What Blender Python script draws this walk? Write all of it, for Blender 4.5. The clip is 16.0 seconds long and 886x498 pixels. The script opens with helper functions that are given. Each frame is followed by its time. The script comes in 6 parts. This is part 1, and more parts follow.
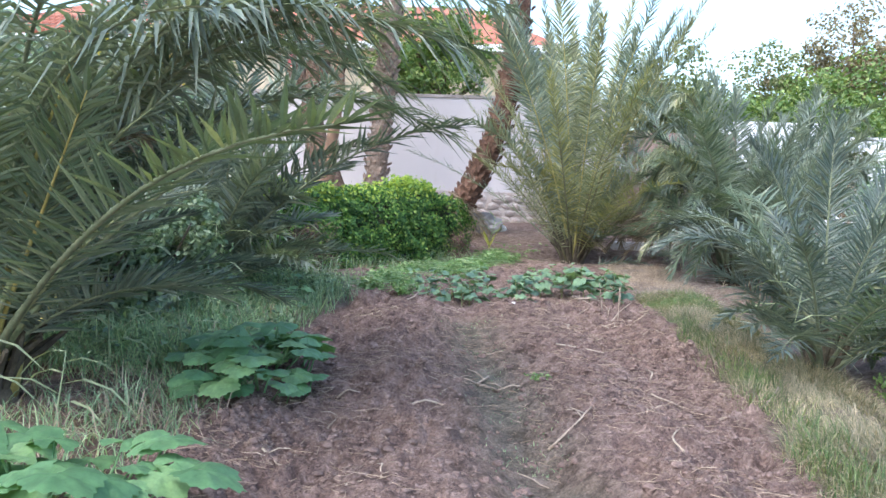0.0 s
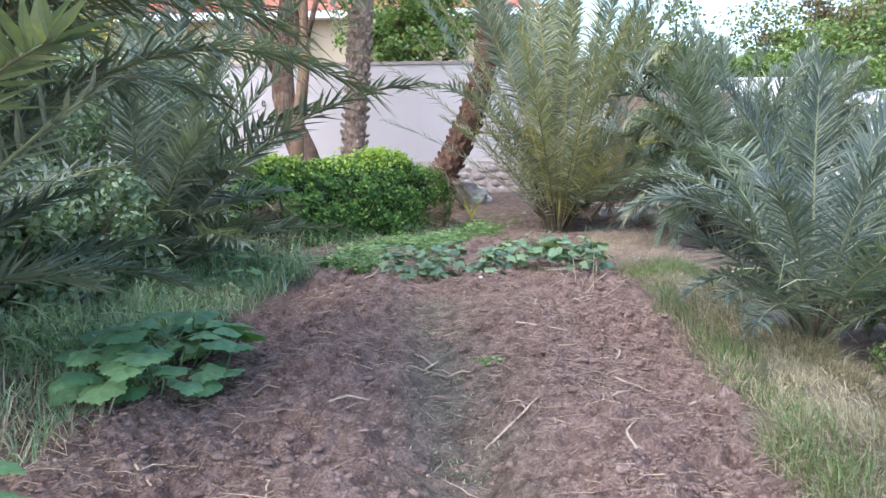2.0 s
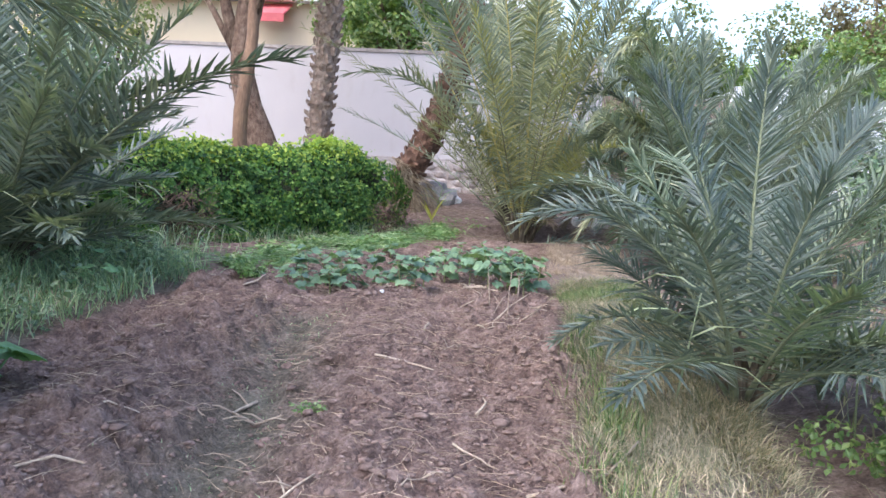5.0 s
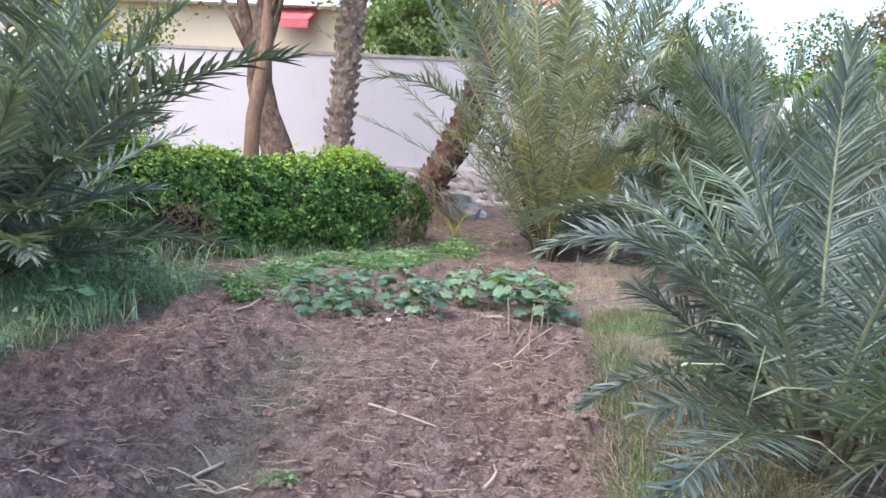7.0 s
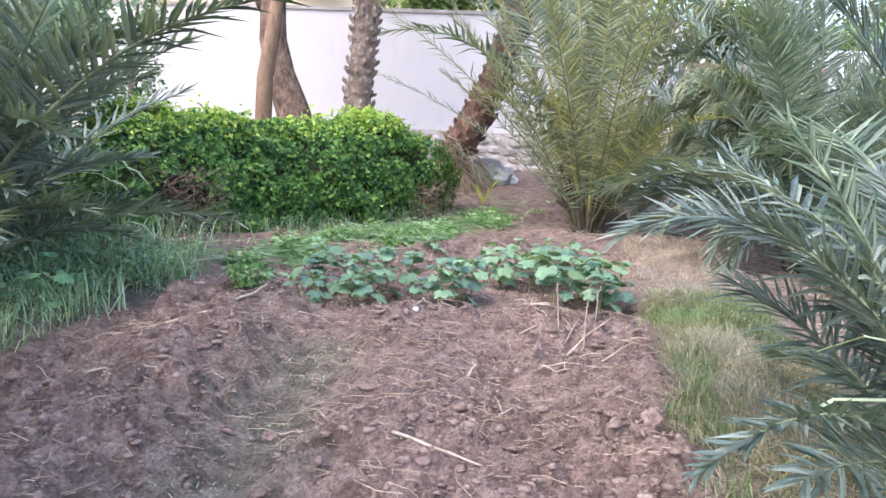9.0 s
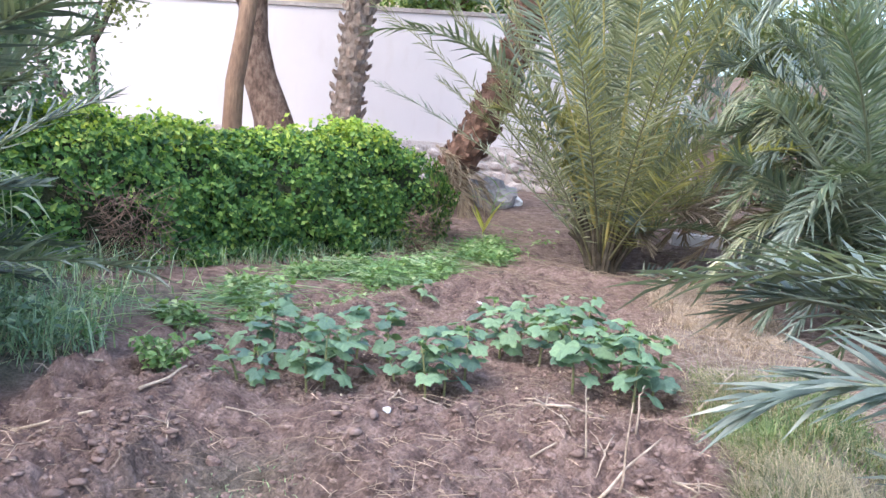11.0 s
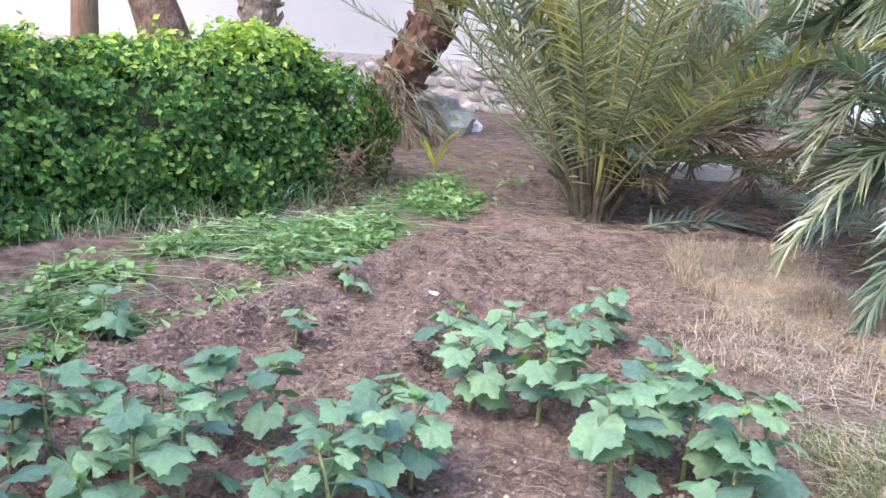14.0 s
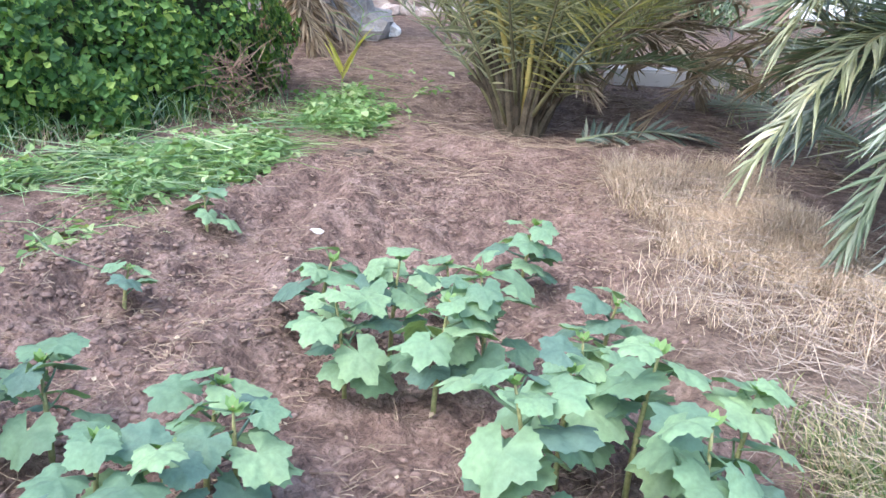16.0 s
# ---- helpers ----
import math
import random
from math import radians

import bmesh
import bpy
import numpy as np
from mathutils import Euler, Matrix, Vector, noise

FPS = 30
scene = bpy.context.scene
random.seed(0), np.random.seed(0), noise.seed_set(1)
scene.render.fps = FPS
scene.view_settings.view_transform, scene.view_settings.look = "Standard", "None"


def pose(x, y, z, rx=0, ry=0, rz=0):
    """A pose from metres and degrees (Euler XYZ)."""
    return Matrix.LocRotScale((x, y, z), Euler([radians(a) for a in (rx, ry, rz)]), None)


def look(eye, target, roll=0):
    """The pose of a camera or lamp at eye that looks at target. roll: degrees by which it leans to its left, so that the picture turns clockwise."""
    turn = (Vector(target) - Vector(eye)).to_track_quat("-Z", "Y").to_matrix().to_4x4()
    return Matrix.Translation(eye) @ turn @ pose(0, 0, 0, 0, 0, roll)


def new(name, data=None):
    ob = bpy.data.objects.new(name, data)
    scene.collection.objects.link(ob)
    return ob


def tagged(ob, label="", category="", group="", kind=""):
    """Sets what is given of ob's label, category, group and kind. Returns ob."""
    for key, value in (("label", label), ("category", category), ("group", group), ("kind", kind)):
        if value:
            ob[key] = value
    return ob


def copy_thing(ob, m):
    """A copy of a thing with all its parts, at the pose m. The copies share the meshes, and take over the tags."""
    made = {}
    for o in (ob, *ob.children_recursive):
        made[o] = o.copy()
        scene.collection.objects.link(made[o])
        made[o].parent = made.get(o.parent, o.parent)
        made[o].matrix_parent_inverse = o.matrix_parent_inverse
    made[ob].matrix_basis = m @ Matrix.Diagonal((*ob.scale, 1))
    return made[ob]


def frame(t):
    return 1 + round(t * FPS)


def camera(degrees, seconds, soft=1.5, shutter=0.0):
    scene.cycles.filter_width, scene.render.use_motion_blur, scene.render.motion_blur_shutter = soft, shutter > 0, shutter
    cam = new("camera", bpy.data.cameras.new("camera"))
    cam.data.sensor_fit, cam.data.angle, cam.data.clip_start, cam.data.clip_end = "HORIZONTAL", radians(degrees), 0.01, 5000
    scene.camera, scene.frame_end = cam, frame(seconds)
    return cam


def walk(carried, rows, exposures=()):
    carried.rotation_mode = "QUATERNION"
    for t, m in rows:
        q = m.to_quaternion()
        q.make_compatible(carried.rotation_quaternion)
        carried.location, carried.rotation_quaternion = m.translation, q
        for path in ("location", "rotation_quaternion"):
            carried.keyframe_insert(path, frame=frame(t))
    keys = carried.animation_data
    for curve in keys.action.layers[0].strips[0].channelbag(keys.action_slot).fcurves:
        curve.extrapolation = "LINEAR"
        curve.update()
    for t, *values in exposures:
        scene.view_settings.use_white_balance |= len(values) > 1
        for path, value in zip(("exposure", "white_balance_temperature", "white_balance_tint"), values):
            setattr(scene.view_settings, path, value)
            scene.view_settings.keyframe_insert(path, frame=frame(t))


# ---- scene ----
cam = camera(55.5, 16.0)
PATH = [
    (0, (-0.562, -1.923, 1.478), (-0.7, 0.064, 1.296), 2.0),
    (0.5, (-0.527, -1.85, 1.514), (-0.771, 0.129, 1.355), -0.0),
    (1, (-0.499, -1.646, 1.48), (-0.716, 0.333, 1.287), -0.7),
    (1.5, (-0.433, -1.404, 1.467), (-0.576, 0.58, 1.252), 0.1),
    (2, (-0.145, -1.197, 1.401), (-0.299, 0.782, 1.158), -0.3),
    (2.5, (0.268, -0.99, 1.367), (-0.089, 0.971, 1.198), 7.1),
    (3, (0.434, -0.829, 1.38), (0.122, 1.137, 1.18), 2.5),
    (3.5, (0.57, -0.531, 1.333), (0.388, 1.446, 1.091), 3.5),
    (4, (0.671, -0.296, 1.361), (0.498, 1.683, 1.13), 3.6),
    (4.2, (0.713, -0.21, 1.345), (0.527, 1.768, 1.11), 2.7),
    (6.3, (0.769, 0.553, 1.38), (0.555, 2.525, 1.127), 3.5),
    (6.5, (0.764, 0.616, 1.376), (0.547, 2.588, 1.121), 3.5),
    (7, (0.782, 0.897, 1.377), (0.516, 2.866, 1.151), 3.5),
    (7.5, (0.791, 1.11, 1.402), (0.496, 3.075, 1.172), 2.2),
    (8, (0.711, 1.339, 1.362), (0.409, 3.296, 1.084), 2.2),
    (8.5, (0.609, 1.579, 1.371), (0.292, 3.533, 1.081), 2.4),
    (9, (0.573, 1.825, 1.348), (0.258, 3.775, 1.033), 2.9),
    (9.2, (0.569, 1.973, 1.353), (0.247, 3.932, 1.105), 3.4),
    (11.3, (0.347, 3.506, 1.46), (0.038, 5.453, 1.126), 4.5),
    (11.5, (0.335, 3.627, 1.453), (0.022, 5.57, 1.093), 4.0),
    (12, (0.238, 4.041, 1.425), (-0.081, 5.981, 1.06), 4.4),
    (12.5, (0.162, 4.423, 1.402), (-0.123, 6.359, 0.99), 2.8),
    (13, (0.124, 4.889, 1.369), (-0.183, 6.816, 0.931), 3.1),
    (13.5, (0.105, 5.247, 1.345), (-0.191, 7.166, 0.867), 2.3),
    (14, (0.093, 5.606, 1.347), (-0.089, 7.537, 0.861), 3.5),
    (14.5, (0.088, 5.851, 1.346), (-0.063, 7.782, 0.849), 3.7),
    (15, (0.128, 6.164, 1.342), (-0.064, 8.089, 0.834), 3.0),
    (15.5, (0.171, 6.329, 1.334), (-0.031, 8.217, 0.706), 1.9),
    (16, (0.246, 6.477, 1.186), (0.216, 8.361, 0.516), 3.2),
]
walk(cam, [(t, look(e, a, r)) for t, e, a, r in PATH], exposures=[(0, 1.98, 5850, 6), (2, 1.95, 5880, 8), (4, 1.92, 5950, 10), (8, 2.02, 5950, 10), (9, 2.3, 5950, 10), (11.5, 2.24, 5930, 10), (12.5, 2.34, 5930, 10), (15.3, 2.28, 5850, 8), (16, 2.45, 5850, 8)])

# ---- world and sun ----
SUN_EL, SUN_AZ = 56.0, -140.0  # degrees; azimuth from +y, to the left
world = bpy.data.worlds.new("world")
scene.world = world
world.use_nodes = True
wn, wl = world.node_tree.nodes, world.node_tree.links
wn.clear()
sky = wn.new("ShaderNodeTexSky")
sky.sky_type, sky.sun_disc = "NISHITA", False
sky.sun_elevation, sky.sun_rotation = radians(SUN_EL), radians(SUN_AZ)
sky.air_density, sky.dust_density, sky.ozone_density = 1.0, 3.0, 1.0
bg = wn.new("ShaderNodeBackground")
bg.inputs["Strength"].default_value = 0.145
wo = wn.new("ShaderNodeOutputWorld")
wl.new(sky.outputs[0], bg.inputs["Color"])
wl.new(bg.outputs[0], wo.inputs["Surface"])
sun_data = bpy.data.lights.new("sun", "SUN")
sun_data.energy, sun_data.angle, sun_data.color = 0.34, radians(70.0), (1.0, 0.95, 0.86)
sun = new("sun", sun_data)
sd = Vector((math.sin(radians(SUN_AZ)) * math.cos(radians(SUN_EL)), math.cos(radians(SUN_AZ)) * math.cos(radians(SUN_EL)), math.sin(radians(SUN_EL))))
sun.matrix_world = look(sd * 40, (0, 8, 0))


# ---- materials ----
def nodes_of(name):
    m = bpy.data.materials.new(name)
    m.use_nodes = True
    nt = m.node_tree
    nt.nodes.clear()
    return m, nt.nodes, nt.links


def ramp(n, l, fac, stops):
    r = n.new("ShaderNodeValToRGB")
    while len(r.color_ramp.elements) < len(stops):
        r.color_ramp.elements.new(0.5)
    for e, (p, c) in zip(r.color_ramp.elements, stops):
        e.position, e.color = p, (*c, 1)
    l.new(fac, r.inputs["Fac"])
    return r.outputs["Color"]


def noise_tex(n, l, scale, detail=4.0, coord="Object", rough=0.6, stretch=None):
    tc = n.new("ShaderNodeTexCoord")
    t = n.new("ShaderNodeTexNoise")
    t.inputs["Scale"].default_value, t.inputs["Detail"].default_value, t.inputs["Roughness"].default_value = scale, detail, rough
    src = tc.outputs[coord]
    if stretch:
        mp = n.new("ShaderNodeMapping")
        mp.inputs["Scale"].default_value = stretch
        l.new(src, mp.inputs["Vector"])
        src = mp.outputs["Vector"]
    l.new(src, t.inputs["Vector"])
    return t.outputs["Fac"]


def mixed(n, l, kind, fac, a, b):
    m = n.new("ShaderNodeMix")
    m.data_type, m.blend_type = "RGBA", kind
    for sock, v in ((m.inputs["Factor"], fac), (m.inputs["A"], a), (m.inputs["B"], b)):
        if isinstance(v, (int, float)):
            sock.default_value = v
        elif isinstance(v, tuple):
            sock.default_value = (*v, 1)
        else:
            l.new(v, sock)
    return m.outputs["Result"]


def finish(m, n, l, colour, rough=0.8, bump=None, strength=0.4, dist=0.01, through_leaf=0.0, spec=0.4, metal=0.0):
    p = n.new("ShaderNodeBsdfPrincipled")
    l.new(colour, p.inputs["Base Color"])
    p.inputs["Roughness"].default_value = rough
    p.inputs["Specular IOR Level"].default_value = spec
    p.inputs["Metallic"].default_value = metal
    if bump is not None:
        b = n.new("ShaderNodeBump")
        b.inputs["Strength"].default_value, b.inputs["Distance"].default_value = strength, dist
        l.new(bump, b.inputs["Height"])
        l.new(b.outputs["Normal"], p.inputs["Normal"])
    o = n.new("ShaderNodeOutputMaterial")
    if through_leaf > 0:
        tr = n.new("ShaderNodeBsdfTranslucent")
        warm = mixed(n, l, "MULTIPLY", 1.0, colour, (1.5, 1.5, 0.5))
        l.new(warm, tr.inputs["Color"])
        mx = n.new("ShaderNodeMixShader")
        mx.inputs["Fac"].default_value = through_leaf
        l.new(p.outputs[0], mx.inputs[1])
        l.new(tr.outputs[0], mx.inputs[2])
        l.new(mx.outputs[0], o.inputs["Surface"])
    else:
        l.new(p.outputs[0], o.inputs["Surface"])
    return m


def leaf_mat(name, stops, rough=0.55, thin=0.25, per_object=False, patch=3.0, spec=0.4):
    """Foliage: a colour for each leaf, stains over a patch, light that passes through."""
    m, n, l = nodes_of(name)
    if per_object:
        rnd = n.new("ShaderNodeObjectInfo").outputs["Random"]
    else:
        rnd = n.new("ShaderNodeNewGeometry").outputs["Random Per Island"]
    c = ramp(n, l, rnd, stops)
    big = ramp(n, l, noise_tex(n, l, patch, 3), [(0.3, (0.72, 0.74, 0.74)), (0.7, (1.2, 1.18, 1.08))])
    c = mixed(n, l, "MULTIPLY", 1.0, c, big)
    fine = noise_tex(n, l, 60, 2)
    c = mixed(n, l, "MULTIPLY", 0.5, c, ramp(n, l, fine, [(0.3, (0.75, 0.75, 0.75)), (0.7, (1.2, 1.2, 1.2))]))
    return finish(m, n, l, c, rough, fine, 0.15, 0.004, thin, spec)


def rough_mat(name, stops, scale=3.0, fine=40.0, rough=0.85, strength=0.5, dist=0.01, stretch=None, spec=0.3, by=0.0):
    m, n, l = nodes_of(name)
    c = ramp(n, l, noise_tex(n, l, scale, 5, stretch=stretch), stops)
    f = noise_tex(n, l, fine, 5, stretch=stretch)
    c = mixed(n, l, "MULTIPLY", 0.7, c, ramp(n, l, f, [(0.3, (0.65, 0.65, 0.65)), (0.7, (1.25, 1.25, 1.25))]))
    if by:
        r = n.new("ShaderNodeObjectInfo").outputs["Random"]
        c = mixed(n, l, "MULTIPLY", by, c, ramp(n, l, r, [(0, (0.6, 0.6, 0.6)), (1, (1.35, 1.3, 1.25))]))
        g = n.new("ShaderNodeNewGeometry").outputs["Random Per Island"]
        c = mixed(n, l, "MULTIPLY", by, c, ramp(n, l, g, [(0, (0.65, 0.65, 0.65)), (1, (1.3, 1.3, 1.3))]))
    return finish(m, n, l, c, rough, f, strength, dist, 0.0, spec)


def ground_mat():
    m, n, l = nodes_of("earth")
    at = n.new("ShaderNodeAttribute")
    at.attribute_name = "zone"
    sep = n.new("ShaderNodeSeparateColor")
    l.new(at.outputs["Color"], sep.inputs[0])
    big, mid, fine = noise_tex(n, l, 1.1, 4), noise_tex(n, l, 9, 5), noise_tex(n, l, 55, 5)
    # wide tone range: dark ends stand in for shaded crevices between crumbs
    soil = ramp(n, l, mid, [(0.30, (0.105, 0.071, 0.060)), (0.5, (0.235, 0.163, 0.139)), (0.72, (0.385, 0.285, 0.248))])
    soil = mixed(n, l, "MULTIPLY", 0.8, soil, ramp(n, l, big, [(0.3, (0.86, 0.85, 0.86)), (0.7, (1.12, 1.1, 1.08))]))
    straw = ramp(n, l, mid, [(0.3, (0.14, 0.096, 0.076)), (0.55, (0.25, 0.182, 0.147)), (0.8, (0.38, 0.30, 0.245))])
    green = ramp(n, l, mid, [(0.3, (0.105, 0.108, 0.074)), (0.7, (0.225, 0.218, 0.168))])
    c = mixed(n, l, "MIX", sep.outputs["Green"], soil, straw)
    c = mixed(n, l, "MIX", sep.outputs["Blue"], c, green)
    # fine hollows darkened in colour too, like shade between crumbs
    c = mixed(n, l, "MULTIPLY", 0.8, c, ramp(n, l, fine, [(0.32, (0.5, 0.49, 0.48)), (0.68, (1.35, 1.34, 1.33))]))
    h = n.new("ShaderNodeMath")
    h.operation = "ADD"
    l.new(mid, h.inputs[0])
    l.new(fine, h.inputs[1])
    grit = n.new("ShaderNodeMath")
    grit.operation = "ADD"
    l.new(h.outputs[0], grit.inputs[0])
    l.new(noise_tex(n, l, 24, 6, rough=0.75), grit.inputs[1])
    return finish(m, n, l, c, 0.95, grit.outputs[0], 1.0, 0.03, 0.0, 0.15)


def wall_mat(name, base, dirt):
    m, n, l = nodes_of(name)
    big, mid, fine = noise_tex(n, l, 0.6, 5), noise_tex(n, l, 4, 6, stretch=(1, 1, 0.35)), noise_tex(n, l, 70, 3)
    c = mixed(n, l, "MIX", ramp(n, l, mid, [(0.55, (0, 0, 0)), (0.8, (0.45, 0.45, 0.45))]), base, dirt)
    c = mixed(n, l, "MULTIPLY", 0.5, c, ramp(n, l, big, [(0.3, (0.86, 0.85, 0.86)), (0.7, (1.04, 1.03, 1.02))]))
    return finish(m, n, l, c, 0.85, fine, 0.25, 0.004, 0.0, 0.2)


EARTH = ground_mat()
CLOD = rough_mat("clod_soil", [(0.3, (0.159, 0.110, 0.094)), (0.55, (0.237, 0.168, 0.144)), (0.8, (0.335, 0.256, 0.225))], 14, 70, 0.95, 0.6, 0.008, by=0.3, spec=0.1)
BOOT_OLIVE = rough_mat("palm_stalk_base", [(0.3, (0.045, 0.036, 0.026)), (0.55, (0.11, 0.09, 0.062)), (0.8, (0.20, 0.17, 0.12))], 9, 60, 0.9, 0.7, 0.01, by=0.6)
STRAW_PALE = rough_mat("pale_straw", [(0.3, (0.24, 0.185, 0.15)), (0.7, (0.42, 0.355, 0.295))], 8, 60, 0.8, 0.3, 0.003, by=0.5)
STRAW = rough_mat("straw", [(0.3, (0.24, 0.175, 0.125)), (0.7, (0.46, 0.36, 0.265))], 8, 60, 0.8, 0.3, 0.003, by=0.6)
PLASTER = wall_mat("white_plaster", (0.57, 0.52, 0.515), (0.49, 0.425, 0.395))
PLASTER_WHITE = wall_mat("bright_plaster", (0.86, 0.86, 0.88), (0.66, 0.62, 0.58))
CREAM = wall_mat("cream_plaster", (0.60, 0.50, 0.36), (0.52, 0.43, 0.34))
COPING = rough_mat("grey_mortar", [(0.3, (0.26, 0.22, 0.20)), (0.7, (0.45, 0.39, 0.36))], 3, 30)
PLINTH = rough_mat("rubble_stone", [(0.25, (0.22, 0.18, 0.165)), (0.45, (0.46, 0.41, 0.39)), (0.62, (0.40, 0.33, 0.30)), (0.8, (0.72, 0.68, 0.66))], 5, 40, 0.9, 0.7, 0.02, by=0.5)
BARE = rough_mat("bare_earth_block", [(0.3, (0.24, 0.165, 0.13)), (0.6, (0.36, 0.26, 0.21)), (0.8, (0.46, 0.36, 0.31))], 5, 30, 0.95, 0.6, 0.02)
ROOF_TILE = rough_mat("red_roof_tile", [(0.3, (0.30, 0.10, 0.06)), (0.7, (0.48, 0.19, 0.12))], 2, 20, 0.8)
AWNING = rough_mat("red_canvas", [(0.3, (0.45, 0.09, 0.10)), (0.7, (0.60, 0.16, 0.16))], 3, 50, 0.8, 0.2)
BARK = rough_mat("bark", [(0.3, (0.075, 0.045, 0.033)), (0.5, (0.19, 0.12, 0.085)), (0.75, (0.34, 0.24, 0.18))], 12, 38, 0.95, 1.0, 0.05, stretch=(1, 1, 0.55))
BARK_PALE = rough_mat("pale_bark", [(0.3, (0.15, 0.085, 0.055)), (0.7, (0.31, 0.19, 0.12))], 9, 40, 0.85, 0.8, 0.02, stretch=(1, 1, 0.25))
BARK_DARK = rough_mat("dark_bark", [(0.3, (0.05, 0.038, 0.03)), (0.7, (0.13, 0.10, 0.08))], 7, 45, 0.9, 0.7, 0.02, stretch=(1, 1, 0.3))
BOOT = rough_mat("palm_leaf_base", [(0.3, (0.17, 0.115, 0.085)), (0.55, (0.32, 0.24, 0.19)), (0.8, (0.47, 0.38, 0.32))], 9, 60, 0.9, 0.7, 0.01, by=0.6)
BOOT_RED = rough_mat("palm_fibre", [(0.3, (0.075, 0.042, 0.032)), (0.6, (0.185, 0.105, 0.072)), (0.85, (0.33, 0.21, 0.15))], 9, 60, 0.95, 0.8, 0.015, by=0.6)
FROND = leaf_mat("frond_leaflet", [(0, (0.088, 0.127, 0.088)), (0.5, (0.149, 0.193, 0.132)), (0.9, (0.237, 0.276, 0.204)), (1, (0.375, 0.375, 0.242))], 0.45, 0.22, spec=0.5)
FROND_GREY = leaf_mat("frond_leaflet_grey", [(0, (0.078, 0.108, 0.097)), (0.5, (0.134, 0.168, 0.148)), (0.9, (0.217, 0.245, 0.222)), (1, (0.333, 0.333, 0.259))], 0.42, 0.2, spec=0.5)
FROND_OLIVE = leaf_mat("frond_leaflet_olive", [(0, (0.150, 0.170, 0.108)), (0.5, (0.280, 0.292, 0.180)), (0.9, (0.429, 0.429, 0.303)), (1, (0.605, 0.561, 0.363))], 0.42, 0.24, spec=0.5)
FROND_PALE = leaf_mat("frond_leaflet_pale", [(0, (0.134, 0.170, 0.142)), (0.5, (0.212, 0.252, 0.213)), (0.9, (0.324, 0.358, 0.312)), (1, (0.470, 0.470, 0.361))], 0.42, 0.2, spec=0.5)
# golden leaflet, its colour carries warm low sunlight
FROND_SUNLIT = leaf_mat("frond_leaflet_sunlit", [(0, (0.17, 0.18, 0.08)), (0.5, (0.28, 0.275, 0.125)), (1, (0.45, 0.41, 0.20))], 0.5, 0.3)
FROND_DEAD = leaf_mat("frond_leaflet_dry", [(0, (0.21, 0.155, 0.115)), (0.5, (0.34, 0.265, 0.20)), (1, (0.50, 0.42, 0.34))], 0.7, 0.12)
RACHIS = rough_mat("frond_rib", [(0.3, (0.150, 0.175, 0.100)), (0.7, (0.263, 0.281, 0.169))], 4, 50, 0.5, 0.2, 0.003, by=0.4)
RACHIS_GOLD = rough_mat("frond_rib_golden", [(0.3, (0.34, 0.29, 0.09)), (0.7, (0.52, 0.44, 0.16))], 4, 50, 0.5, 0.2, 0.003, by=0.3)
RACHIS_DEAD = rough_mat("frond_rib_dry", [(0.3, (0.23, 0.165, 0.115)), (0.7, (0.40, 0.31, 0.23))], 4, 50, 0.8, 0.3, 0.004, by=0.4)
BUSH = leaf_mat("bush_leaf", [(0, (0.025, 0.065, 0.028)), (0.35, (0.065, 0.145, 0.045)), (0.75, (0.125, 0.235, 0.062)), (1, (0.27, 0.37, 0.10))], 0.6, 0.3, patch=2.2, spec=0.25)
# yellower copy of the bush leaf, with sunlight put into its colour
BUSH_SUNLIT = leaf_mat("bush_sunlit_leaf", [(0, (0.17, 0.29, 0.06)), (0.6, (0.32, 0.43, 0.08)), (1, (0.50, 0.55, 0.12))], 0.45, 0.35, patch=2.2)
# near-black, paints the shade deep inside the bush
BUSH_CORE = rough_mat("bush_inner_shade", [(0.3, (0.018, 0.026, 0.012)), (0.7, (0.05, 0.06, 0.03))], 8, 30, 0.95, 1.0, 0.05)
SHRUB = leaf_mat("shrub_leaf", [(0, (0.083, 0.137, 0.088)), (0.6, (0.195, 0.273, 0.185)), (1, (0.352, 0.429, 0.301))], 0.5, 0.25)
TREE_GREEN = leaf_mat("tree_leaf", [(0, (0.09, 0.15, 0.05)), (0.6, (0.17, 0.26, 0.09)), (1, (0.34, 0.40, 0.16))], 0.5, 0.35, patch=0.8)
TREE_DULL = leaf_mat("tree_leaf_dull", [(0, (0.10, 0.13, 0.06)), (0.6, (0.18, 0.21, 0.11)), (1, (0.30, 0.31, 0.18))], 0.5, 0.35, patch=0.8)
TREE_RUST = leaf_mat("tree_leaf_rusty", [(0, (0.15, 0.125, 0.085)), (0.6, (0.26, 0.205, 0.14)), (1, (0.36, 0.32, 0.21))], 0.6, 0.3, patch=0.8)
TREE_YELLOW = leaf_mat("tree_leaf_yellow", [(0, (0.28, 0.26, 0.05)), (0.6, (0.46, 0.40, 0.08)), (1, (0.60, 0.50, 0.14))], 0.5, 0.35, patch=0.8)
OKRA = leaf_mat("okra_leaf", [(0, (0.108, 0.175, 0.149)), (0.25, (0.133, 0.217, 0.149)), (0.6, (0.175, 0.275, 0.175)), (1, (0.236, 0.339, 0.205))], 0.65, 0.22, per_object=True, patch=9, spec=0.3)
OKRA_STEM = rough_mat("okra_stem", [(0.3, (0.20, 0.22, 0.09)), (0.7, (0.34, 0.32, 0.15))], 20, 80, 0.6, 0.2, 0.002)
PUMPKIN = leaf_mat("pumpkin_leaf", [(0, (0.103, 0.213, 0.103)), (0.5, (0.167, 0.305, 0.149)), (1, (0.253, 0.391, 0.184))], 0.5, 0.25, per_object=True, patch=9)
